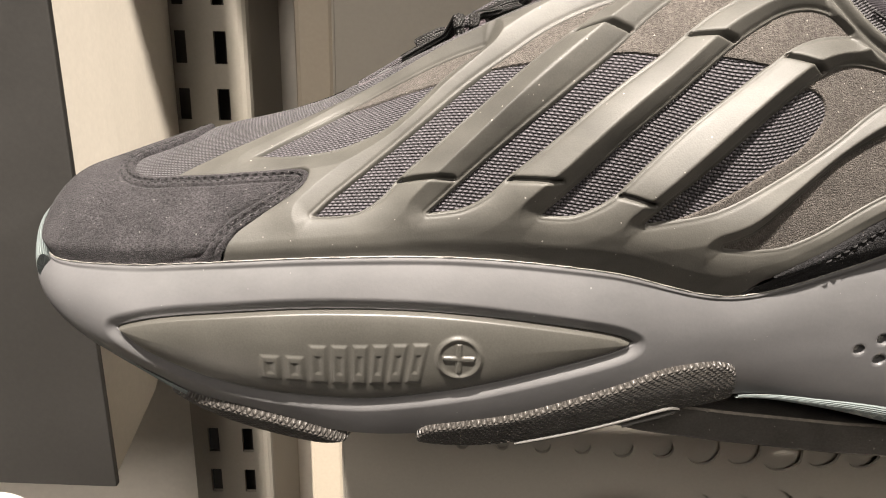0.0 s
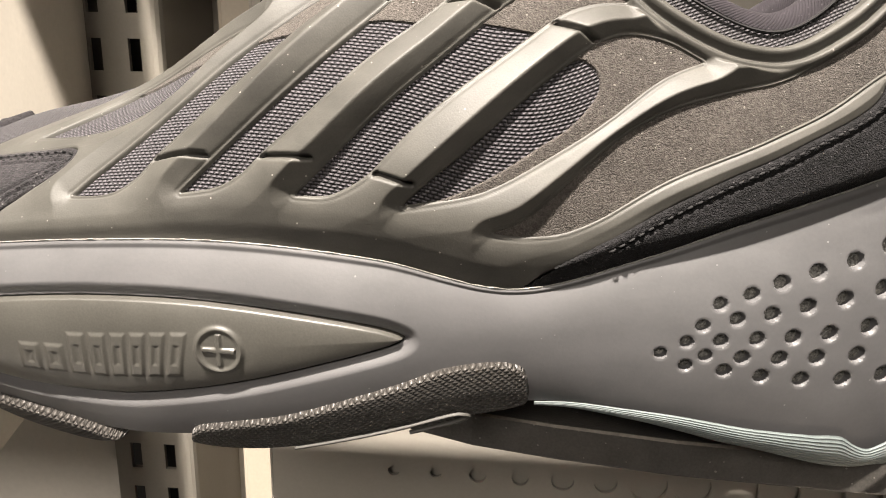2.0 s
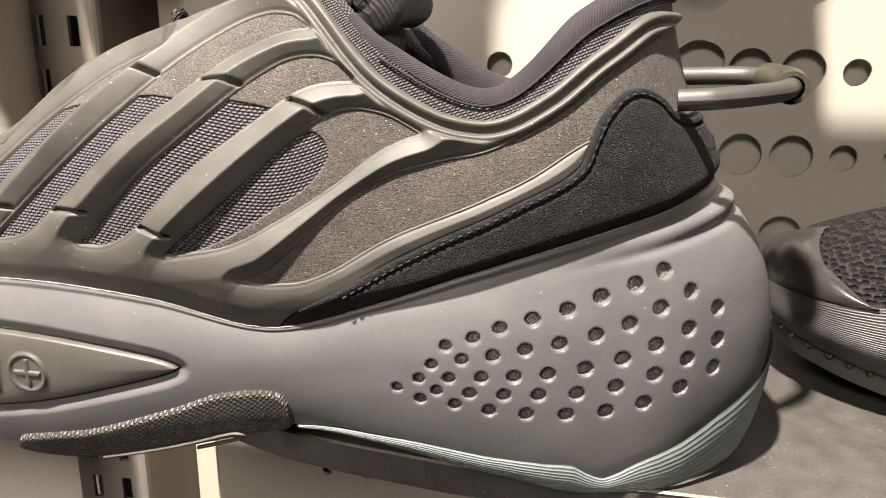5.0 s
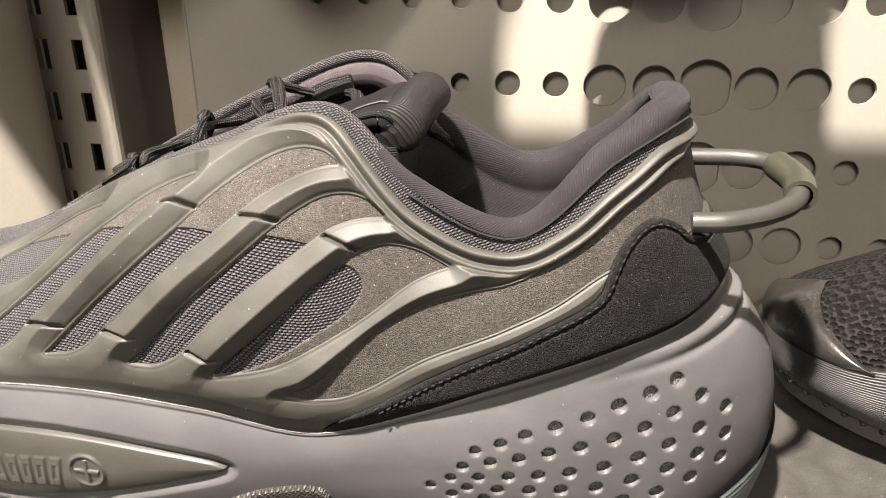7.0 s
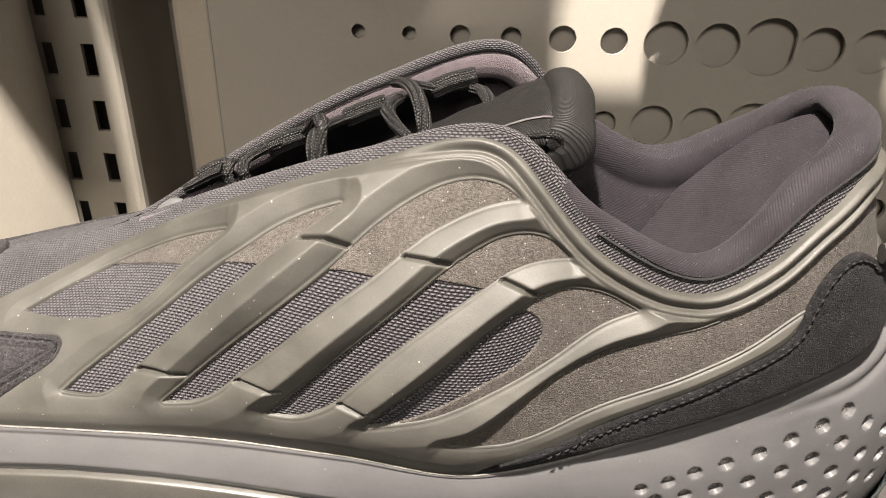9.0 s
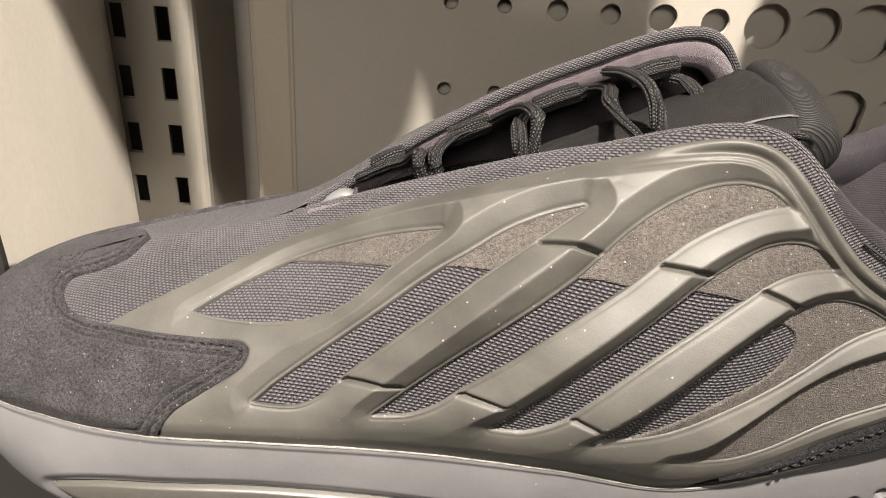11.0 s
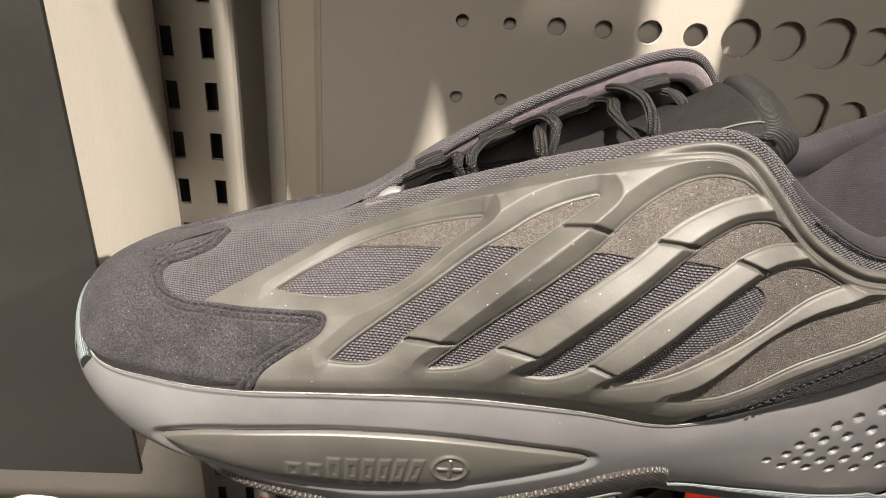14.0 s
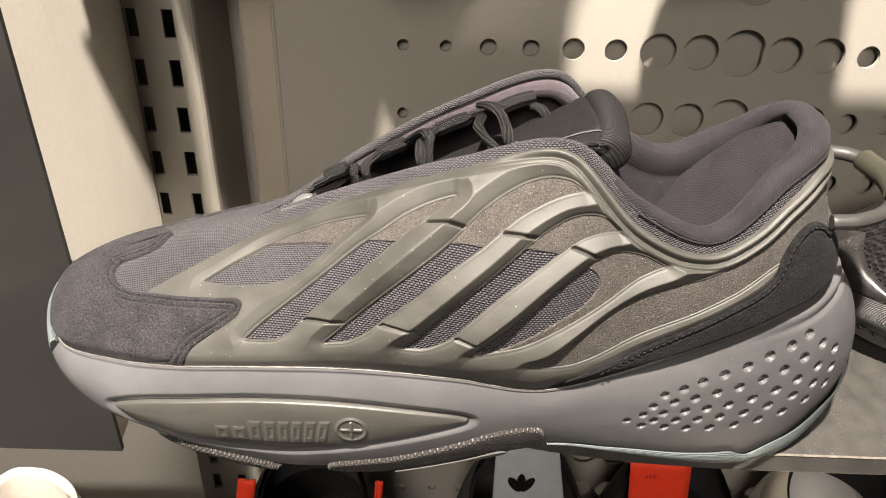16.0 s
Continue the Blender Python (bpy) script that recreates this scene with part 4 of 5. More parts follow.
h = h + 0.6 * ramp(sole.V, 0.965, 0.99) - 3.0 * ramp(sole.V, 1.008, 1.04)
for i, (a, b) in enumerate(HOLES_LOW + HOLES_HIGH):
    c = SOLE.at(a, b)
    r = float(np.interp(a, [30, 60, 90, 115], [2.05, 2.0, 1.75, 1.35]))
    near = np.where(np.abs(sole.u - a) < 9)[0]
    sl = slice(near[0], near[-1] + 1)
    rel = sole.P[sl] - c
    n0 = SOLE.normal(a, b)
    d = np.sqrt(np.maximum((rel**2).sum(-1) - (rel @ n0)**2, 0)) + np.where((rel**2).sum(-1) > 36, 99, 0)
    h[sl] = h[sl] - 3.4 * (1 - np.clip((d - r + 0.3) / 0.3, 0, 1)) - 0.16 * (1 - ramp(d, r, r + 0.6))
h = h - 1.9 * np.clip((sole.V - 0.62) / 0.4, 0, 1)**2
sole.mesh("midsole", h, M_SOLE, sneaker, label="mid-grey foam midsole with round heel perforations")
gel_keep = (sole.U > 24) & (sole.U < 120) & (sole.V > 0.26) & (sole.V < 0.86)
sole.mesh("heel_gel", np.full(sole.U.shape, -2.05), M_GEL, sneaker, keep=gel_keep, label="pale glossy cushioning seen through the heel holes")
sole_far = Sheet(SOLE, 370, ROUND - 58, -0.02, 1.04, 1.3)
sole_far.mesh("midsole", np.zeros(sole_far.U.shape), M_SOLE, sneaker)

us = np.linspace(2, 352, 900)
wavy = np.array([noise.noise(Vector((a * 0.35, 2.0, 0.0))) for a in us])
seam = SOLE.at(us, np.full_like(us, 1.002)) + SOLE.normal(us, np.full_like(us, 0.99)) * (-1.15 + 0.25 * wavy)[:, None]
seam[:, 2] += 0.25 + 0.2 * wavy
sweep("glue_seam", seam, M_SEAM, sneaker, 0.2, 0.16, n=6, samples=1, label="pale dried glue line above the midsole")

# side medallion with its raised marks
dome = -1.35 + 1.75 * np.sqrt(np.clip(1 - (1 - np.clip(medal_sd / 9, 0, 1))**2, 0, 1))
dome = np.where(medal_sd > 0, dome - 1.7 * (1 - ramp(medal_sd, 0, 1.3)), -2.2)


def bars(h):
    """Raised bars in place of the lettering, and a ringed cross."""
    m = np.zeros_like(h)
    for i in range(8):
        ca = 259.5 - i * 5.85
        for cb, half_b in ((0.44 + 0.004 * i, 0.105 if i > 1 else 0.07),):
            d = np.maximum(np.abs(sole.U - ca) - 1.9, (np.abs(sole.V - cb - (0 if i > 1 else -0.03)) - half_b) * 45)
            m = np.maximum(m, 0.4 * (1 - ramp(d, -0.4, 0.7)))
            e = np.maximum(np.abs(sole.U - ca) - 0.7, (np.abs(sole.V - cb - (0 if i > 1 else -0.03)) - half_b * 0.45) * 45)
            m = m - 0.3 * (1 - ramp(e, -0.4, 0.5)) * (m > 0.2)
    c = SOLE.at(207.6, 0.5)
    rel = sole.P - c
    rr = np.linalg.norm(rel, axis=-1)
    m = np.maximum(m, 0.6 * np.exp(-((rr - 5.2) / 0.62)**2))
    cross = np.minimum(np.maximum(np.abs(rel[..., 0]), 0), np.abs(rel[..., 2]))
    m = np.maximum(m, 0.5 * (1 - ramp(cross, 0.35, 0.8)) * (rr < 3.9))
    return h + m * ramp(medal_sd, 0.5, 2)


sole.mesh("side_medallion", bars(dome), M_MEDAL, sneaker, keep=medal_sd > -0.3, label="olive-grey rubber medallion with raised bars and a ringed cross")

# outsole
out = Sheet(SOLE, 130, 310, -0.16, 0.5, 0.4)
wing_sd = out.signed(WING)
out.mesh("outsole_wing", edge_height(wing_sd, 1.7, 0.8), M_KNURL, sneaker, keep=wing_sd > -0.5, label="dark textured rubber outsole wing")
pad_sd = out.signed(PAD)
out.mesh("outsole_pad", edge_height(pad_sd, 2.2, 1.6), M_KNURL, sneaker, keep=pad_sd > -0.5, label="dark textured rubber outsole pad")
wire_line = np.array([(188, -.10), (176, -.06), (165.4, -.03), (157.8, .005), (155.6, -.035), (157.5, -.075), (166, -.1)])
wl = dense(wire_line, 8, closed=False)
sweep("outsole_lip", SOLE.at(wl[:, 0], wl[:, 1]) + SOLE.normal(wl[:, 0], wl[:, 1]) * 2.0, M_LIP, sneaker, 0.7, 0.55, samples=1, label="glossy dark rubber lip")

strip = dense(STRIPE, 10, closed=False)
us = np.linspace(-58, 143, 420)
vt = np.interp(us, strip[:, 0], strip[:, 1]) + np.interp(us, [60, 75, 144], [0.0, 0.012, 0.045])
topc = SOLE.at(us, vt) + SOLE.normal(us, np.clip(vt, 0, 1)) * 0.5
low = SOLE.at(us, np.zeros_like(us))
deep = np.interp(us, [-58, 0, 40, 61, 100, 143], [7.0, 9, 8.4, 6.0, 5.0, 1.5])
low = low + np.stack([np.zeros_like(us), np.interp(us, [0, 143], [0.5, 1.5]), -deep], -1)
low[:, 2] = np.maximum(low[:, 2], -113.4)
bulge = SOLE.normal(us, np.full_like(us, 0.05)) * np.array([1, 1, 0.3])
w = np.linspace(0, 1, 24)[None, :, None]
band = topc[:, None] * (1 - w) + low[:, None] * w + bulge[:, None] * 1.9 * np.sqrt(np.clip(np.sin(np.pi * np.clip(w * 0.93 + 0.05, 0, 1)), 0, 1))
along = np.stack(np.meshgrid(us, np.linspace(0, 8, 24), indexing="ij"), -1)
grid_mesh("heel_outsole", band, M_TEAL, sneaker, "grey-teal ribbed rubber heel outsole", uv=along)
us = np.linspace(283, 440, 300)
vt = np.interp(us, [283, 300, 320, 338, 350, 361, 372, 386, 410, 440], [0.0, 0.05, 0.12, 0.3, 0.75, 1.0, 0.8, 0.4, 0.1, 0.03])
vb = np.interp(us, [283, 300, 440], [-0.04, -0.08, -0.08])
w = np.linspace(0, 1, 16)[None]
V2 = vt[:, None] * (1 - w) + vb[:, None] * w
band = SOLE.at(us[:, None], V2) + SOLE.normal(us[:, None], V2) * (1.3 * np.sin(np.pi * np.clip(w * 0.96 + 0.04, 0, 1))**0.5 - 0.1)[..., None]
grid_mesh("toe_outsole", band, M_TEAL, sneaker, "grey-teal rubber toe bumper", uv=np.stack(np.meshgrid(us, np.linspace(0, 6, 16), indexing="ij"), -1))
us = np.linspace(334, ROUND - 334, 90)
lift = np.interp(np.abs(us - SIDE), [0, 10, 21, 27], [0.13, 0.09, -0.03, -0.1])
sweep("toe_outsole", UPPER.at(us, lift) - UPPER.normal(us, lift) * 0.2, M_TEAL, sneaker, 2.0, 5.0, n=16, samples=1, label="grey-teal rubber toe bumper")
us = np.linspace(0, SIDE, 120)
edge_line = SOLE.at(us, np.zeros_like(us))
mirror = edge_line * np.array([1, -1, 1]) + np.array([0, 2 * MIDDLE, 0])
w = np.linspace(0, 1, 20)[None, :, None]
under = edge_line[:, None] * (1 - w) + mirror[:, None] * w
sag = np.interp(us, [0, 60, 100, 143, 170, 200, 250, 290, SIDE], [9.5, 6, 3, 0.5, 1, 2, 1, 0.5, 0])
under[..., 2] -= (sag[:, None] * np.sin(np.pi * w[..., 0])**0.3)
under[..., 2] = np.maximum(under[..., 2], -113.6)
grid_mesh("outsole_bottom", under, M_KNURL, sneaker)

# ---- tongue, laces and pull loop of the sneaker ----
def tongue():
    mid = dense([(-24, 224, -38), (0, 224, -26), (30, 224, -8.5), (58, 223, 5), (76, 222, 13), (86, 222, 17), (90, 224, 14), (91, 224, 5), (90, 224, -3), (88, 224, -12), (84, 224, -26)], 8, closed=False)
    half = np.interp(mid[:, 0] * 0 + np.arange(len(mid)), np.arange(0, 88, 8), [3, 7, 12, 16, 20, 23, 23, 23, 22, 20, 18])
    w = np.linspace(-1, 1, 41)
    P = np.repeat(mid[:, None], 41, axis=1)
    P[..., 1] += half[:, None] * w[None] * (1 - 0.06 * w[None]**2)
    drop = np.interp(np.arange(len(mid)), [0, 24, 40, 56, 80], [3, 4, 4, 4, 4])
    P[..., 2] -= drop[:, None] * np.abs(w[None])**2.2
    fold = np.array([[noise.noise(Vector((p[0] * 0.09, p[1] * 0.12, 1.7))) for p in row] for row in P])
    P[..., 2] += 1.1 * fold
    along = np.concatenate([[0], np.cumsum(np.linalg.norm(np.diff(mid, axis=0), axis=1))])
    uv = np.stack(np.meshgrid(along, w * 28, indexing="ij"), -1)
    ob = grid_mesh("tongue", P, M_TONGUE, sneaker, "black twill padded tongue", uv=uv)
    m = ob.modifiers.new("padding", "SOLIDIFY")
    m.thickness, m.offset = 5 * U, 1
    tab = P[15:26, 7:13] + np.array([0, 0, 1.2])
    lab = grid_mesh("tongue_label", tab, M_LABEL, ob, "pale blue-grey woven label")
    lab.matrix_parent_inverse = Matrix.Identity(4)
    stitch = P[14:44, 7] + np.array([0, 0, 0.35])
    sweep("tongue_seam", stitch, M_THREAD, ob, 0.4, 0.3, samples=2, n=6)
    # rolled padded end of the tongue
    axis = dense([(90.5, 202, 8.5), (91.5, 208, 10), (92.5, 218, 11.5), (93.5, 232, 12), (93, 246, 11)], 10, closed=False)
    ang = np.linspace(0, 2 * np.pi, 33)
    run = np.linspace(0, 1, len(axis))
    fat_ = 7.0 * np.clip(1 - (1 - np.clip(np.minimum(run, 1 - run) / 0.13, 0, 1))**2, 0, 1)**0.5 + 0.05
    crease = np.array([[1 + 0.07 * noise.noise(Vector((x * 3.1, math.cos(b_) * 1.2, math.sin(b_) * 1.2))) - 0.16 * math.exp(-((b_ - 2.9) / 0.3)**2) for b_ in ang] for x in run])
    R = axis[:, None] + (fat_[:, None] * crease)[..., None] * (np.array([1.0, 0, 0]) * np.cos(ang)[None, :, None] + np.array([0, 0, 0.95]) * np.sin(ang)[None, :, None])
    R[:, -1] = R[:, 0]
    uv_ = np.stack([R[..., 1], R[..., 0] * 0.75 + R[..., 2] * 0.66], -1)
    grid_mesh("tongue_roll", R, M_TONGUE, ob, "black twill rolled tongue end", uv=uv_)
    edge = P[20:52, 1] + np.array([0, 0, 0.3])
    sweep("tongue_piping", edge, M_LACE, sneaker, 1.2, 1.0, samples=2)


tongue()
LACES = [
    [(6, 220, -20.5), (5.2, 218.5, -14.2), (3.1, 218.6, -9.4), (3, 220.8, -6.3), (0, 226, -11), (-6.2, 228.1, -14.6), (-13.5, 228, -18.8)],
    [(8.8, 220, -19.5), (8.3, 218.5, -13.2), (7.3, 218.6, -8.9), (7.3, 220.8, -5.8), (11.5, 229.2, -5.2), (16.7, 233.3, -4.2)],
    [(30.4, 214, -9.5), (30.2, 212.2, -2.8), (30.2, 213.4, 3.6), (30.2, 215.6, 8), (28.1, 221.9, 7.3), (25, 230.2, 2.1), (21, 235.4, -3)],
    [(29, 216, -10.5), (28.1, 214.3, -4.8), (27.1, 216.5, 0.5), (27.1, 221.9, 3), (31.2, 232.3, 2.4), (34.4, 237.5, 2.1)],
    [(57.4, 209, 0.5), (57.3, 207, 7.7), (56.2, 210.3, 14), (54.2, 214.6, 17.7), (51, 221.9, 17.7), (48, 228.1, 15.6), (52.1, 236.5, 12.5), (58.3, 239.6, 10.6)],
    [(55, 212, -1), (54.2, 210.2, 5.6), (49, 213.4, 9.9), (46.9, 216.7, 12.5), (48.6, 226, 12), (46.9, 236, 8), (43.8, 238.5, 4.6)],
    [(67.7, 239.6, 11.5), (70.8, 237.5, 11.5), (72.9, 232.3, 10.4), (73.5, 229, 8)],
]
for k, line in enumerate(LACES):
    sweep("lace", line, M_LACE, sneaker, 1.75, 1.2, n=40, samples=10, grooves=8, up=(-0.25, 0.35, 1), label="black braided lace" if k == 0 else "")
WEBS = [[(-9, 229, -15.5), (-4.5, 229.8, -13), (0, 230.3, -11.2)], [(10.5, 231, -6.6), (16.7, 233, -4), (21.6, 235.2, -2.8)], [(32.3, 236.2, 1.6), (38.5, 237.3, 4.4), (44.8, 238.4, 6.4)], [(56.3, 239.2, 10), (62.5, 240, 12.8), (69.8, 240.4, 14.8)]]
for k, line in enumerate(WEBS):
    sweep("lace_loop", line, M_LACE, sneaker, 2.0, 2.5, n=32, samples=8, grooves=6, label="black ribbed webbing lace loop" if k == 0 else "")
sweep("lace_tab", [(-25, 224, -29), (-22.5, 224.4, -26), (-20, 225, -23.6), (-16.5, 225.6, -21.8), (-13.6, 225, -22)], M_TAB, sneaker, 1.7, 0.5, n=12, label="pale grey plastic lace loop", up=(0, -0.6, 1))

LOOP = [(168, 196, -11), (176, 195.5, -10.4), (186, 199, -9.6), (195, 207, -9), (200, 217, -8.4), (201.5, 226, -8), (200.5, 236, -7.6), (196, 244, -7.4), (188, 247.5, -7.6), (172, 249, -8.4)]
sweep("pull_loop", LOOP, M_CORD, sneaker, 2.7, 2.7, n=16, label="dark grey rubber cord pull loop", samples=10)


def loop_tube():
    pts = dense([(199.6, 214.5, -8.6), (201.6, 226, -8), (199.6, 240, -7.5)], 8, closed=False)
    tan = np.gradient(pts, axis=0)
    tan /= np.linalg.norm(tan, axis=1, keepdims=True)
    side_ = np.cross(tan, (0, 0, 1.0))
    side_ /= np.linalg.norm(side_, axis=1, keepdims=True)
    up = np.cross(side_, tan)
    a = np.linspace(0, 2 * np.pi, 25)
    rows = []
    for i, r in [(0, 3.1)] + [(i, 4.3) for i in range(len(pts))] + [(len(pts) - 1, 3.1)]:
        rows.append(pts[i] + r * (side_[i] * np.cos(a)[:, None] + up[i] * np.sin(a)[:, None]))
    grid_mesh("loop_tube", np.array(rows), M_TUBE, sneaker, "translucent grey-green plastic tube on the pull loop")


loop_tube()


# ---- other shoes ----
def plain_shoe(name, label, m, upper_mat, sole_mat, bumper_mat=None, lace_mat=None, group="", lining_mat=None):
    """A simpler sneaker with its own upper, sole, lining and laces; m places it."""
    root = tagged(new(name), label, "shoe", group)

    def put(part_name, P, mat, lab="", uv=None):
        q = P.reshape(-1, 3) @ np.array(m.to_3x3()).T + np.array(m.translation)
        return grid_mesh(part_name, q.reshape(P.shape), mat, root, lab, uv=uv)

    u = np.linspace(0, ROUND, 240)
    v = np.linspace(0, 1, 40)
    P = UPPER.at(u[:, None], v[None])
    uv = np.stack(np.meshgrid(u, v * 80, indexing="ij"), -1)
    put("upper", P, upper_mat, uv=uv)
    put("lining", P[:80] - UPPER.normal(u[:80, None], v[None]) * 4, lining_mat or M_LINING, uv=uv[:80])
    put("lining", P[160:] - UPPER.normal(u[160:, None], v[None]) * 4, lining_mat or M_LINING, uv=uv[160:])
    v2 = np.linspace(-0.04, 1.05, 30)
    S = SOLE.at(u[:, None], v2[None]) + SOLE.normal(u[:, None], np.clip(v2, 0, 1)[None]) * (0.6 * ramp(v2, 0.9, 0.96) - 2 * ramp(v2, 1.0, 1.05))[None, :, None]
    put("sole", S, sole_mat, uv=np.stack(np.meshgrid(u, v2 * 45, indexing="ij"), -1))
    e = SOLE.at(u, np.full_like(u, -0.04))
    low = e.copy()
    low[:, 2] = np.maximum(e[:, 2] - 7, -113.6)
    w = np.linspace(0, 1, 6)[None, :, None]
    put("outsole", (e[:, None] * (1 - w) + low[:, None] * w) + SOLE.normal(u, np.full_like(u, 0.03))[:, None] * np.sin(np.pi * w) * 1.2, M_LIP)
    half = u[:120]
    rim = low[:120]
    mir = rim * np.array([1, -1, 1]) + np.array([0, 2 * MIDDLE, 0])
    w = np.linspace(0, 1, 8)[None, :, None]
    put("outsole_base", rim[:, None] * (1 - w) + mir[:, None] * w, M_LIP)
    if bumper_mat:
        us = np.linspace(318, ROUND - 318, 110)
        vt = np.interp(np.abs(us - ROUND / 2), [0, 10, 24, 42], [0.93, 0.74, 0.32, 0.0])
        w = np.linspace(0, 1, 14)[None]
        V2 = vt[:, None] * (1 - w) - 0.02 * w
        put("toe_bumper", UPPER.at(us[:, None], V2) + UPPER.normal(us[:, None], V2) * (2.6 * np.sqrt(np.sin(np.pi * np.clip(0.05 + 0.95 * w, 0, 1))))[..., None], bumper_mat, "glossy dark rubber toe bumper")
        # lugs along the edge of the tread
        for us0 in np.linspace(290, 352, 9):
            uu_ = np.linspace(us0, us0 + 3.6, 5)
            vv_ = np.linspace(-0.12, 0.03, 5)
            put("tread_lug", SOLE.at(uu_[:, None], vv_[None]) + SOLE.normal(uu_[:, None], np.zeros((1, 5))) * (2.4 * np.outer(np.sin(np.linspace(0.25, np.pi - 0.25, 5)), np.sin(np.linspace(0.25, np.pi - 0.25, 5))))[..., None], bumper_mat)
    if lace_mat:
        for i in range(5):
            x = -18 + 17 * i
            z = -24 + 9 * i
            ln = [(x, 212, z - 1), (x + 4, 220, z + 3), (x + 6, 230, z + 3), (x + 4, 240, z - 1)]
            q = np.array([m @ Vector(p) for p in ln])
            sweep("lace", q, lace_mat, root, 3.2, 1.2, n=10)
    return root


def place(x, y, z, turn=0.0, scale=1.0, tilt=0.0, tall=1.0):
    """Where a plain shoe stands, in shoe units: about its own middle."""
    c = Vector((40, 224, -113.6))
    return Matrix.Translation(Vector((x, y, z))) @ Matrix.Rotation(radians(turn), 4, "Z") @ Matrix.Rotation(radians(tilt), 4, "Y") @ Matrix.Scale(scale, 4) @ Matrix.Diagonal((1, 1, tall, 1)) @ Matrix.Translation(-c)


plain_shoe("sneaker", "black knitted sneaker with glossy rubber toe bumper on the shelf board", place(374, 287, -113.6, 6, 1.0, 0, 0.86), M_KNIT, M_BLACKRIB, M_GLOSS)

# lower shelf and what stands on it
LOW = -395.0
tagged(obj("shelf_board", box_bm((-420, 30, LOW - 12), (620, 385, LOW), 1.0), M_DARKP, flat=True), "dark lower shelf board under the display", "shelf")
plain_shoe("sneaker", "white leather high-top sneaker with white laces on the lower shelf", place(-165, 92, LOW, 84, 1.0, 0, 1.78), M_WHITE, M_CREAM, None, M_WHITE, group="sneakers on the lower shelf", lining_mat=M_CREAM)
plain_shoe("sneaker", "black sneaker with dark laces on the lower shelf", place(-40, 215, LOW, 92), M_TONGUE, M_BLACKRIB, None, M_LACE, group="sneakers on the lower shelf")
black = plain_shoe("sneaker", "dark grey sneaker with grey laces on the lower shelf", place(96, 215, LOW, 90), M_WEAVE, M_SOLE, None, M_CORDGREY, group="sneakers on the lower shelf")
plain_shoe("sneaker", "off-white sneaker on the lower shelf beside the tagged one", place(300, 222, LOW, 82), M_CREAM, M_WHITE, group="sneakers on the lower shelf")

plain_shoe("sneaker", "black sneaker carrying a red pull tab on the lower shelf", place(198, 215, LOW, 90), M_TONGUE, M_BLACKRIB, None, M_LACE, group="sneakers on the lower shelf")


def hang_tag(x, y, z, wide, high, lean, label):
    """A soft folded fabric tag standing out of a shoe."""
    bm = bmesh.new()
    rows = []
    for i in range(13):
        s = i / 12
        bend = 2.2 * math.sin(s * 2.6)
        rows.append([bm.verts.new(W(x + (j / 8 - 0.5) * wide + lean * s, y - bend + 0.8 * math.sin(j * 0.9), z + s * high)) for j in range(9)])
    for r0, r1 in zip(rows[:-1], rows[1:]):
        for j in range(8):
            bm.faces.new((r0[j], r0[j + 1], r1[j + 1], r1[j]))
    ob = tagged(obj("pull_tab", bm, M_RED), label, "tab")
    mo = ob.modifiers.new("thickness", "SOLIDIFY")
    mo.thickness = 1.6 * U
    mo.offset = 0
    return ob


def tab_marks(tab, x, y, z):
    """Unreadable stitched lettering on the tag: small bars."""
    for i in range(9):
        part("mark", box_bm((x - 10 + i * 2.4, y - 0.3, z - 1.6), (x - 8.6 + i * 2.4, y + 0.3, z + 1.6), 0.1), M_REDDARK, tab)


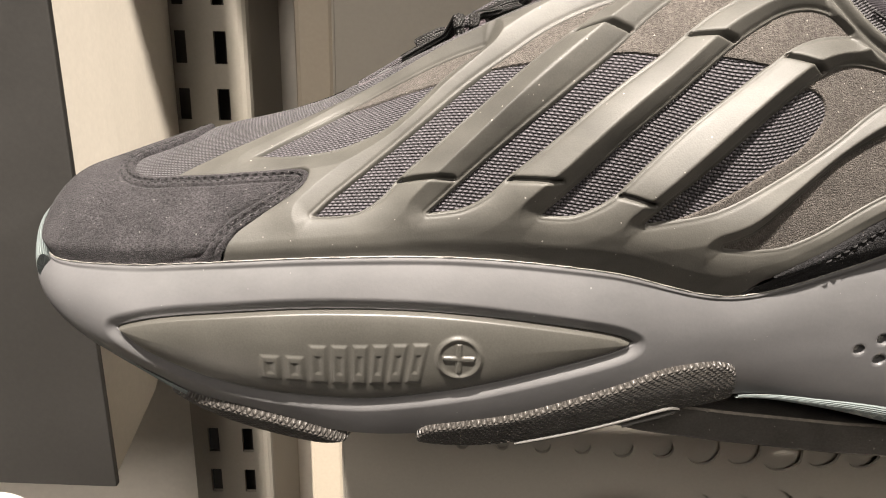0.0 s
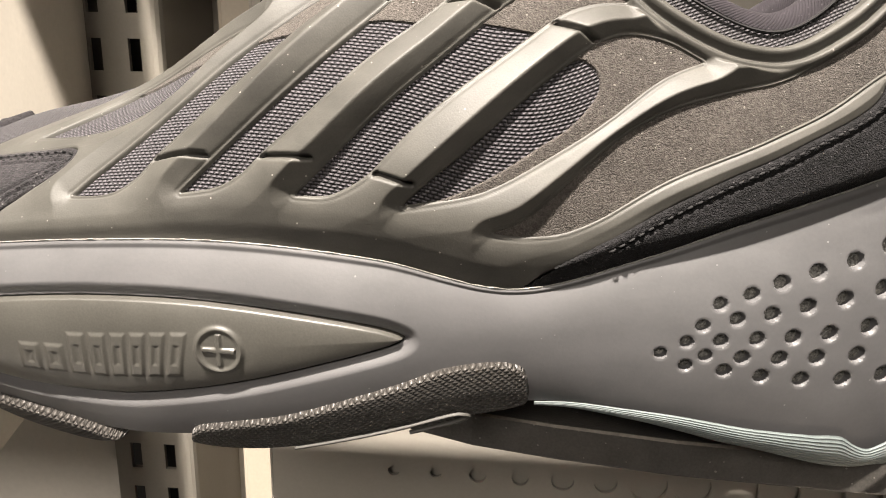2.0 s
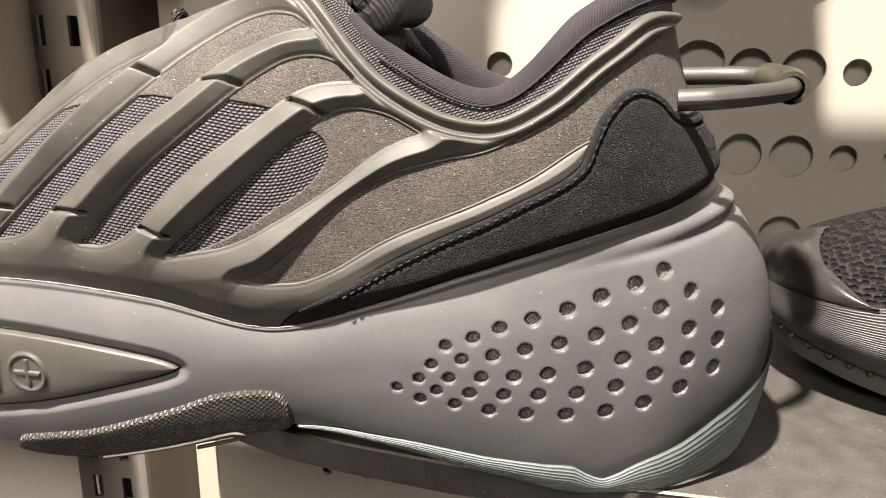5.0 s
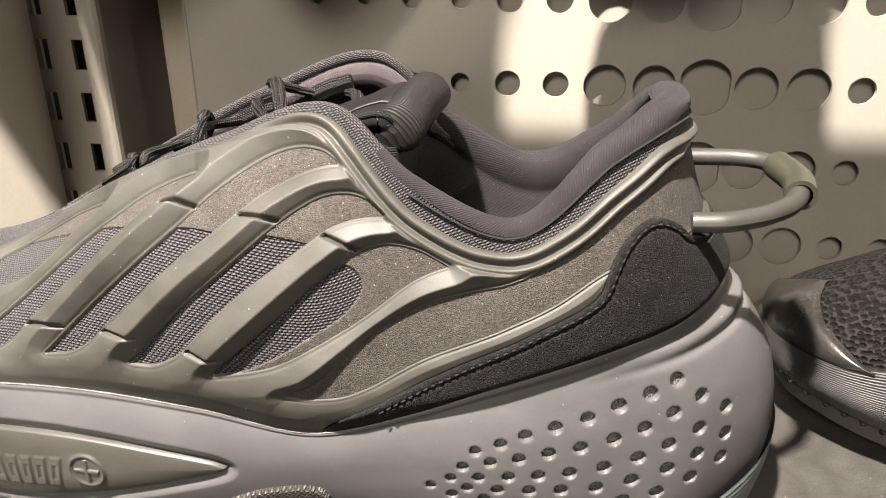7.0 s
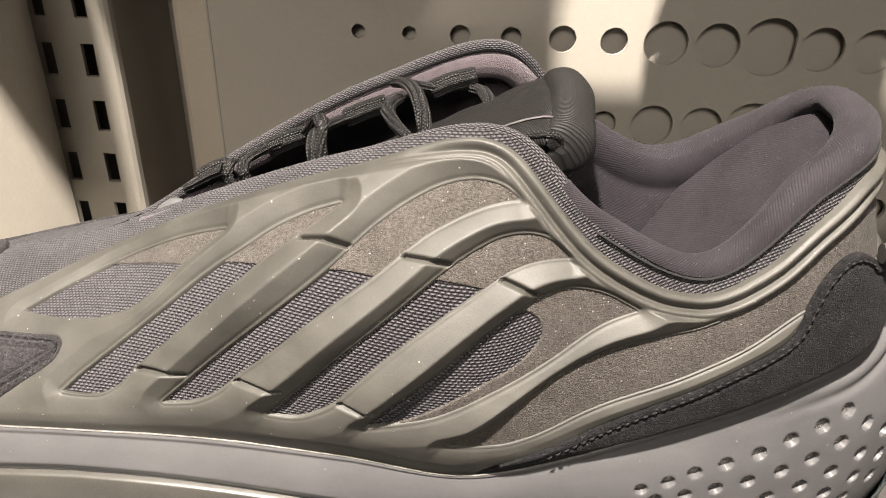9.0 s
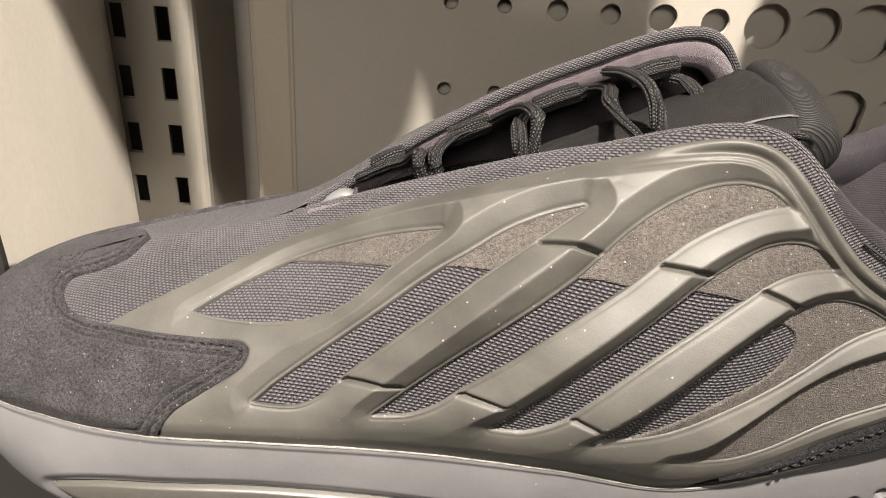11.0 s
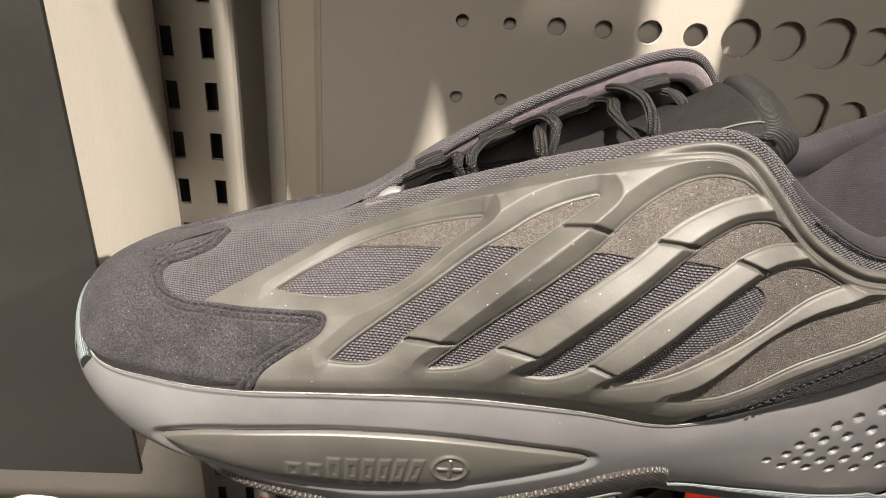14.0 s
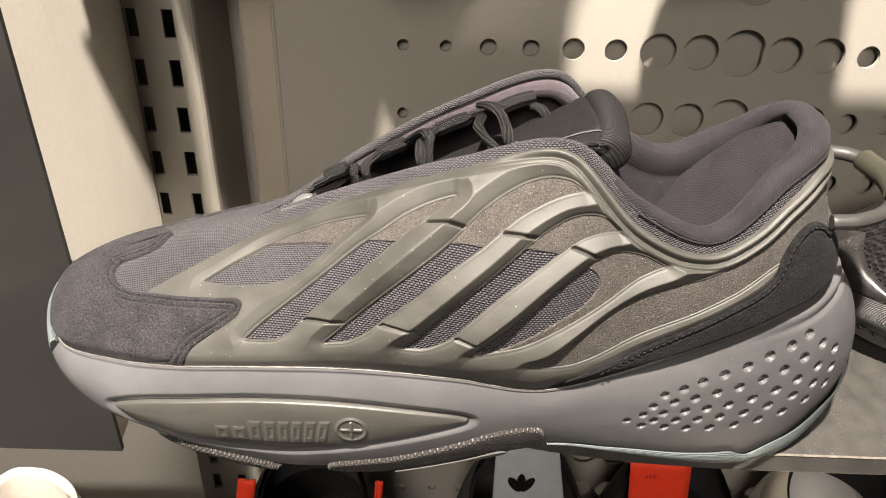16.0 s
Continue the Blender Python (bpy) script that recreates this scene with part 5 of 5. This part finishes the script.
tag = hang_tag(186, 300, -322, 38, 80, -8, "bright red fabric pull tab with faint stitched marks")
tab_marks(tag, 180, 297.6, -254)
hang_tag(-88, 300, -310, 11, 46, 8, "narrow bright red fabric tab on a lower sneaker")
hang_tag(0, 300, -310, 4, 46, 3, "thin red fabric tab on a lower sneaker")


def tongue_badge():
    """Pale tongue of the grey sneaker below, with a dark three-leaf mark as plain shapes."""
    pale = extrude_bm([(73, 279, -272), (119, 279, -272), (112, 291, -227), (74, 291, -227)], (0, 3.5, 1.5), 1.2)
    ob = part("pale_tongue", pale, M_LABEL, black, "pale grey-green tongue")
    for turn in (-38, 0, 38):
        bm = bmesh.new()
        vs = []
        for i in range(16):
            a = 2 * math.pi * i / 16
            px, pz = 2.3 * math.cos(a), 5.4 + 5.0 * math.sin(a)
            ct, st = math.cos(radians(turn)), math.sin(radians(turn))
            qx, qz = px * ct + pz * st, -px * st + pz * ct
            vs.append(bm.verts.new(W(90 + qx * 1.2, 283.4 + qz * 0.31, -253 + qz * 1.16)))
        bm.faces.new(vs)
        bmesh.ops.solidify(bm, geom=bm.faces[:], thickness=0.4 * U)
        part("leaf_mark", bm, M_THREAD_DARK, ob)


tongue_badge()


# ---- unseen shoes and a ledge, added so their shade falls on the back panel ----
def shade_caster_shoe(x, z, scale, tilt):
    """An unseen shade caster: a sneaker hung on a slant from a short steel bracket."""
    tagged(obj("shade_caster_bracket", box_bm((x - 12, 318, z - 3), (x + 12, 387.8, z), 0.8), M_STEEL, flat=True), "unseen steel bracket added to hold a shade-casting sneaker", "bracket")
    plain_shoe("sneaker", "small grey sneaker added on an unseen bracket to shade the panel", place(x, 310, z, 0, scale, tilt), M_WEAVE, M_SOLE, group="sneakers on the upper brackets")


shade_caster_shoe(56, 190, 0.85, -80)
shade_caster_shoe(-30, 192, 0.85, -78)
shade_caster_shoe(144, 160, 0.55, 110)
# unseen ledge, added to shade the panel below its lit patches
ledge = tagged(obj("shade_caster_ledge", box_bm((60, 238, 126), (420, 300, 130), 0.8), M_SHELF, flat=True), "narrow black ledge on steel arms, added out of view to shade the panel", "shelf")
for x in (165, 200):
    part("arm", box_bm((x - 3, 299, 126.5), (x + 3, 387.8, 129.5), 0.5), M_STEEL, ledge, "steel arm of the added ledge")
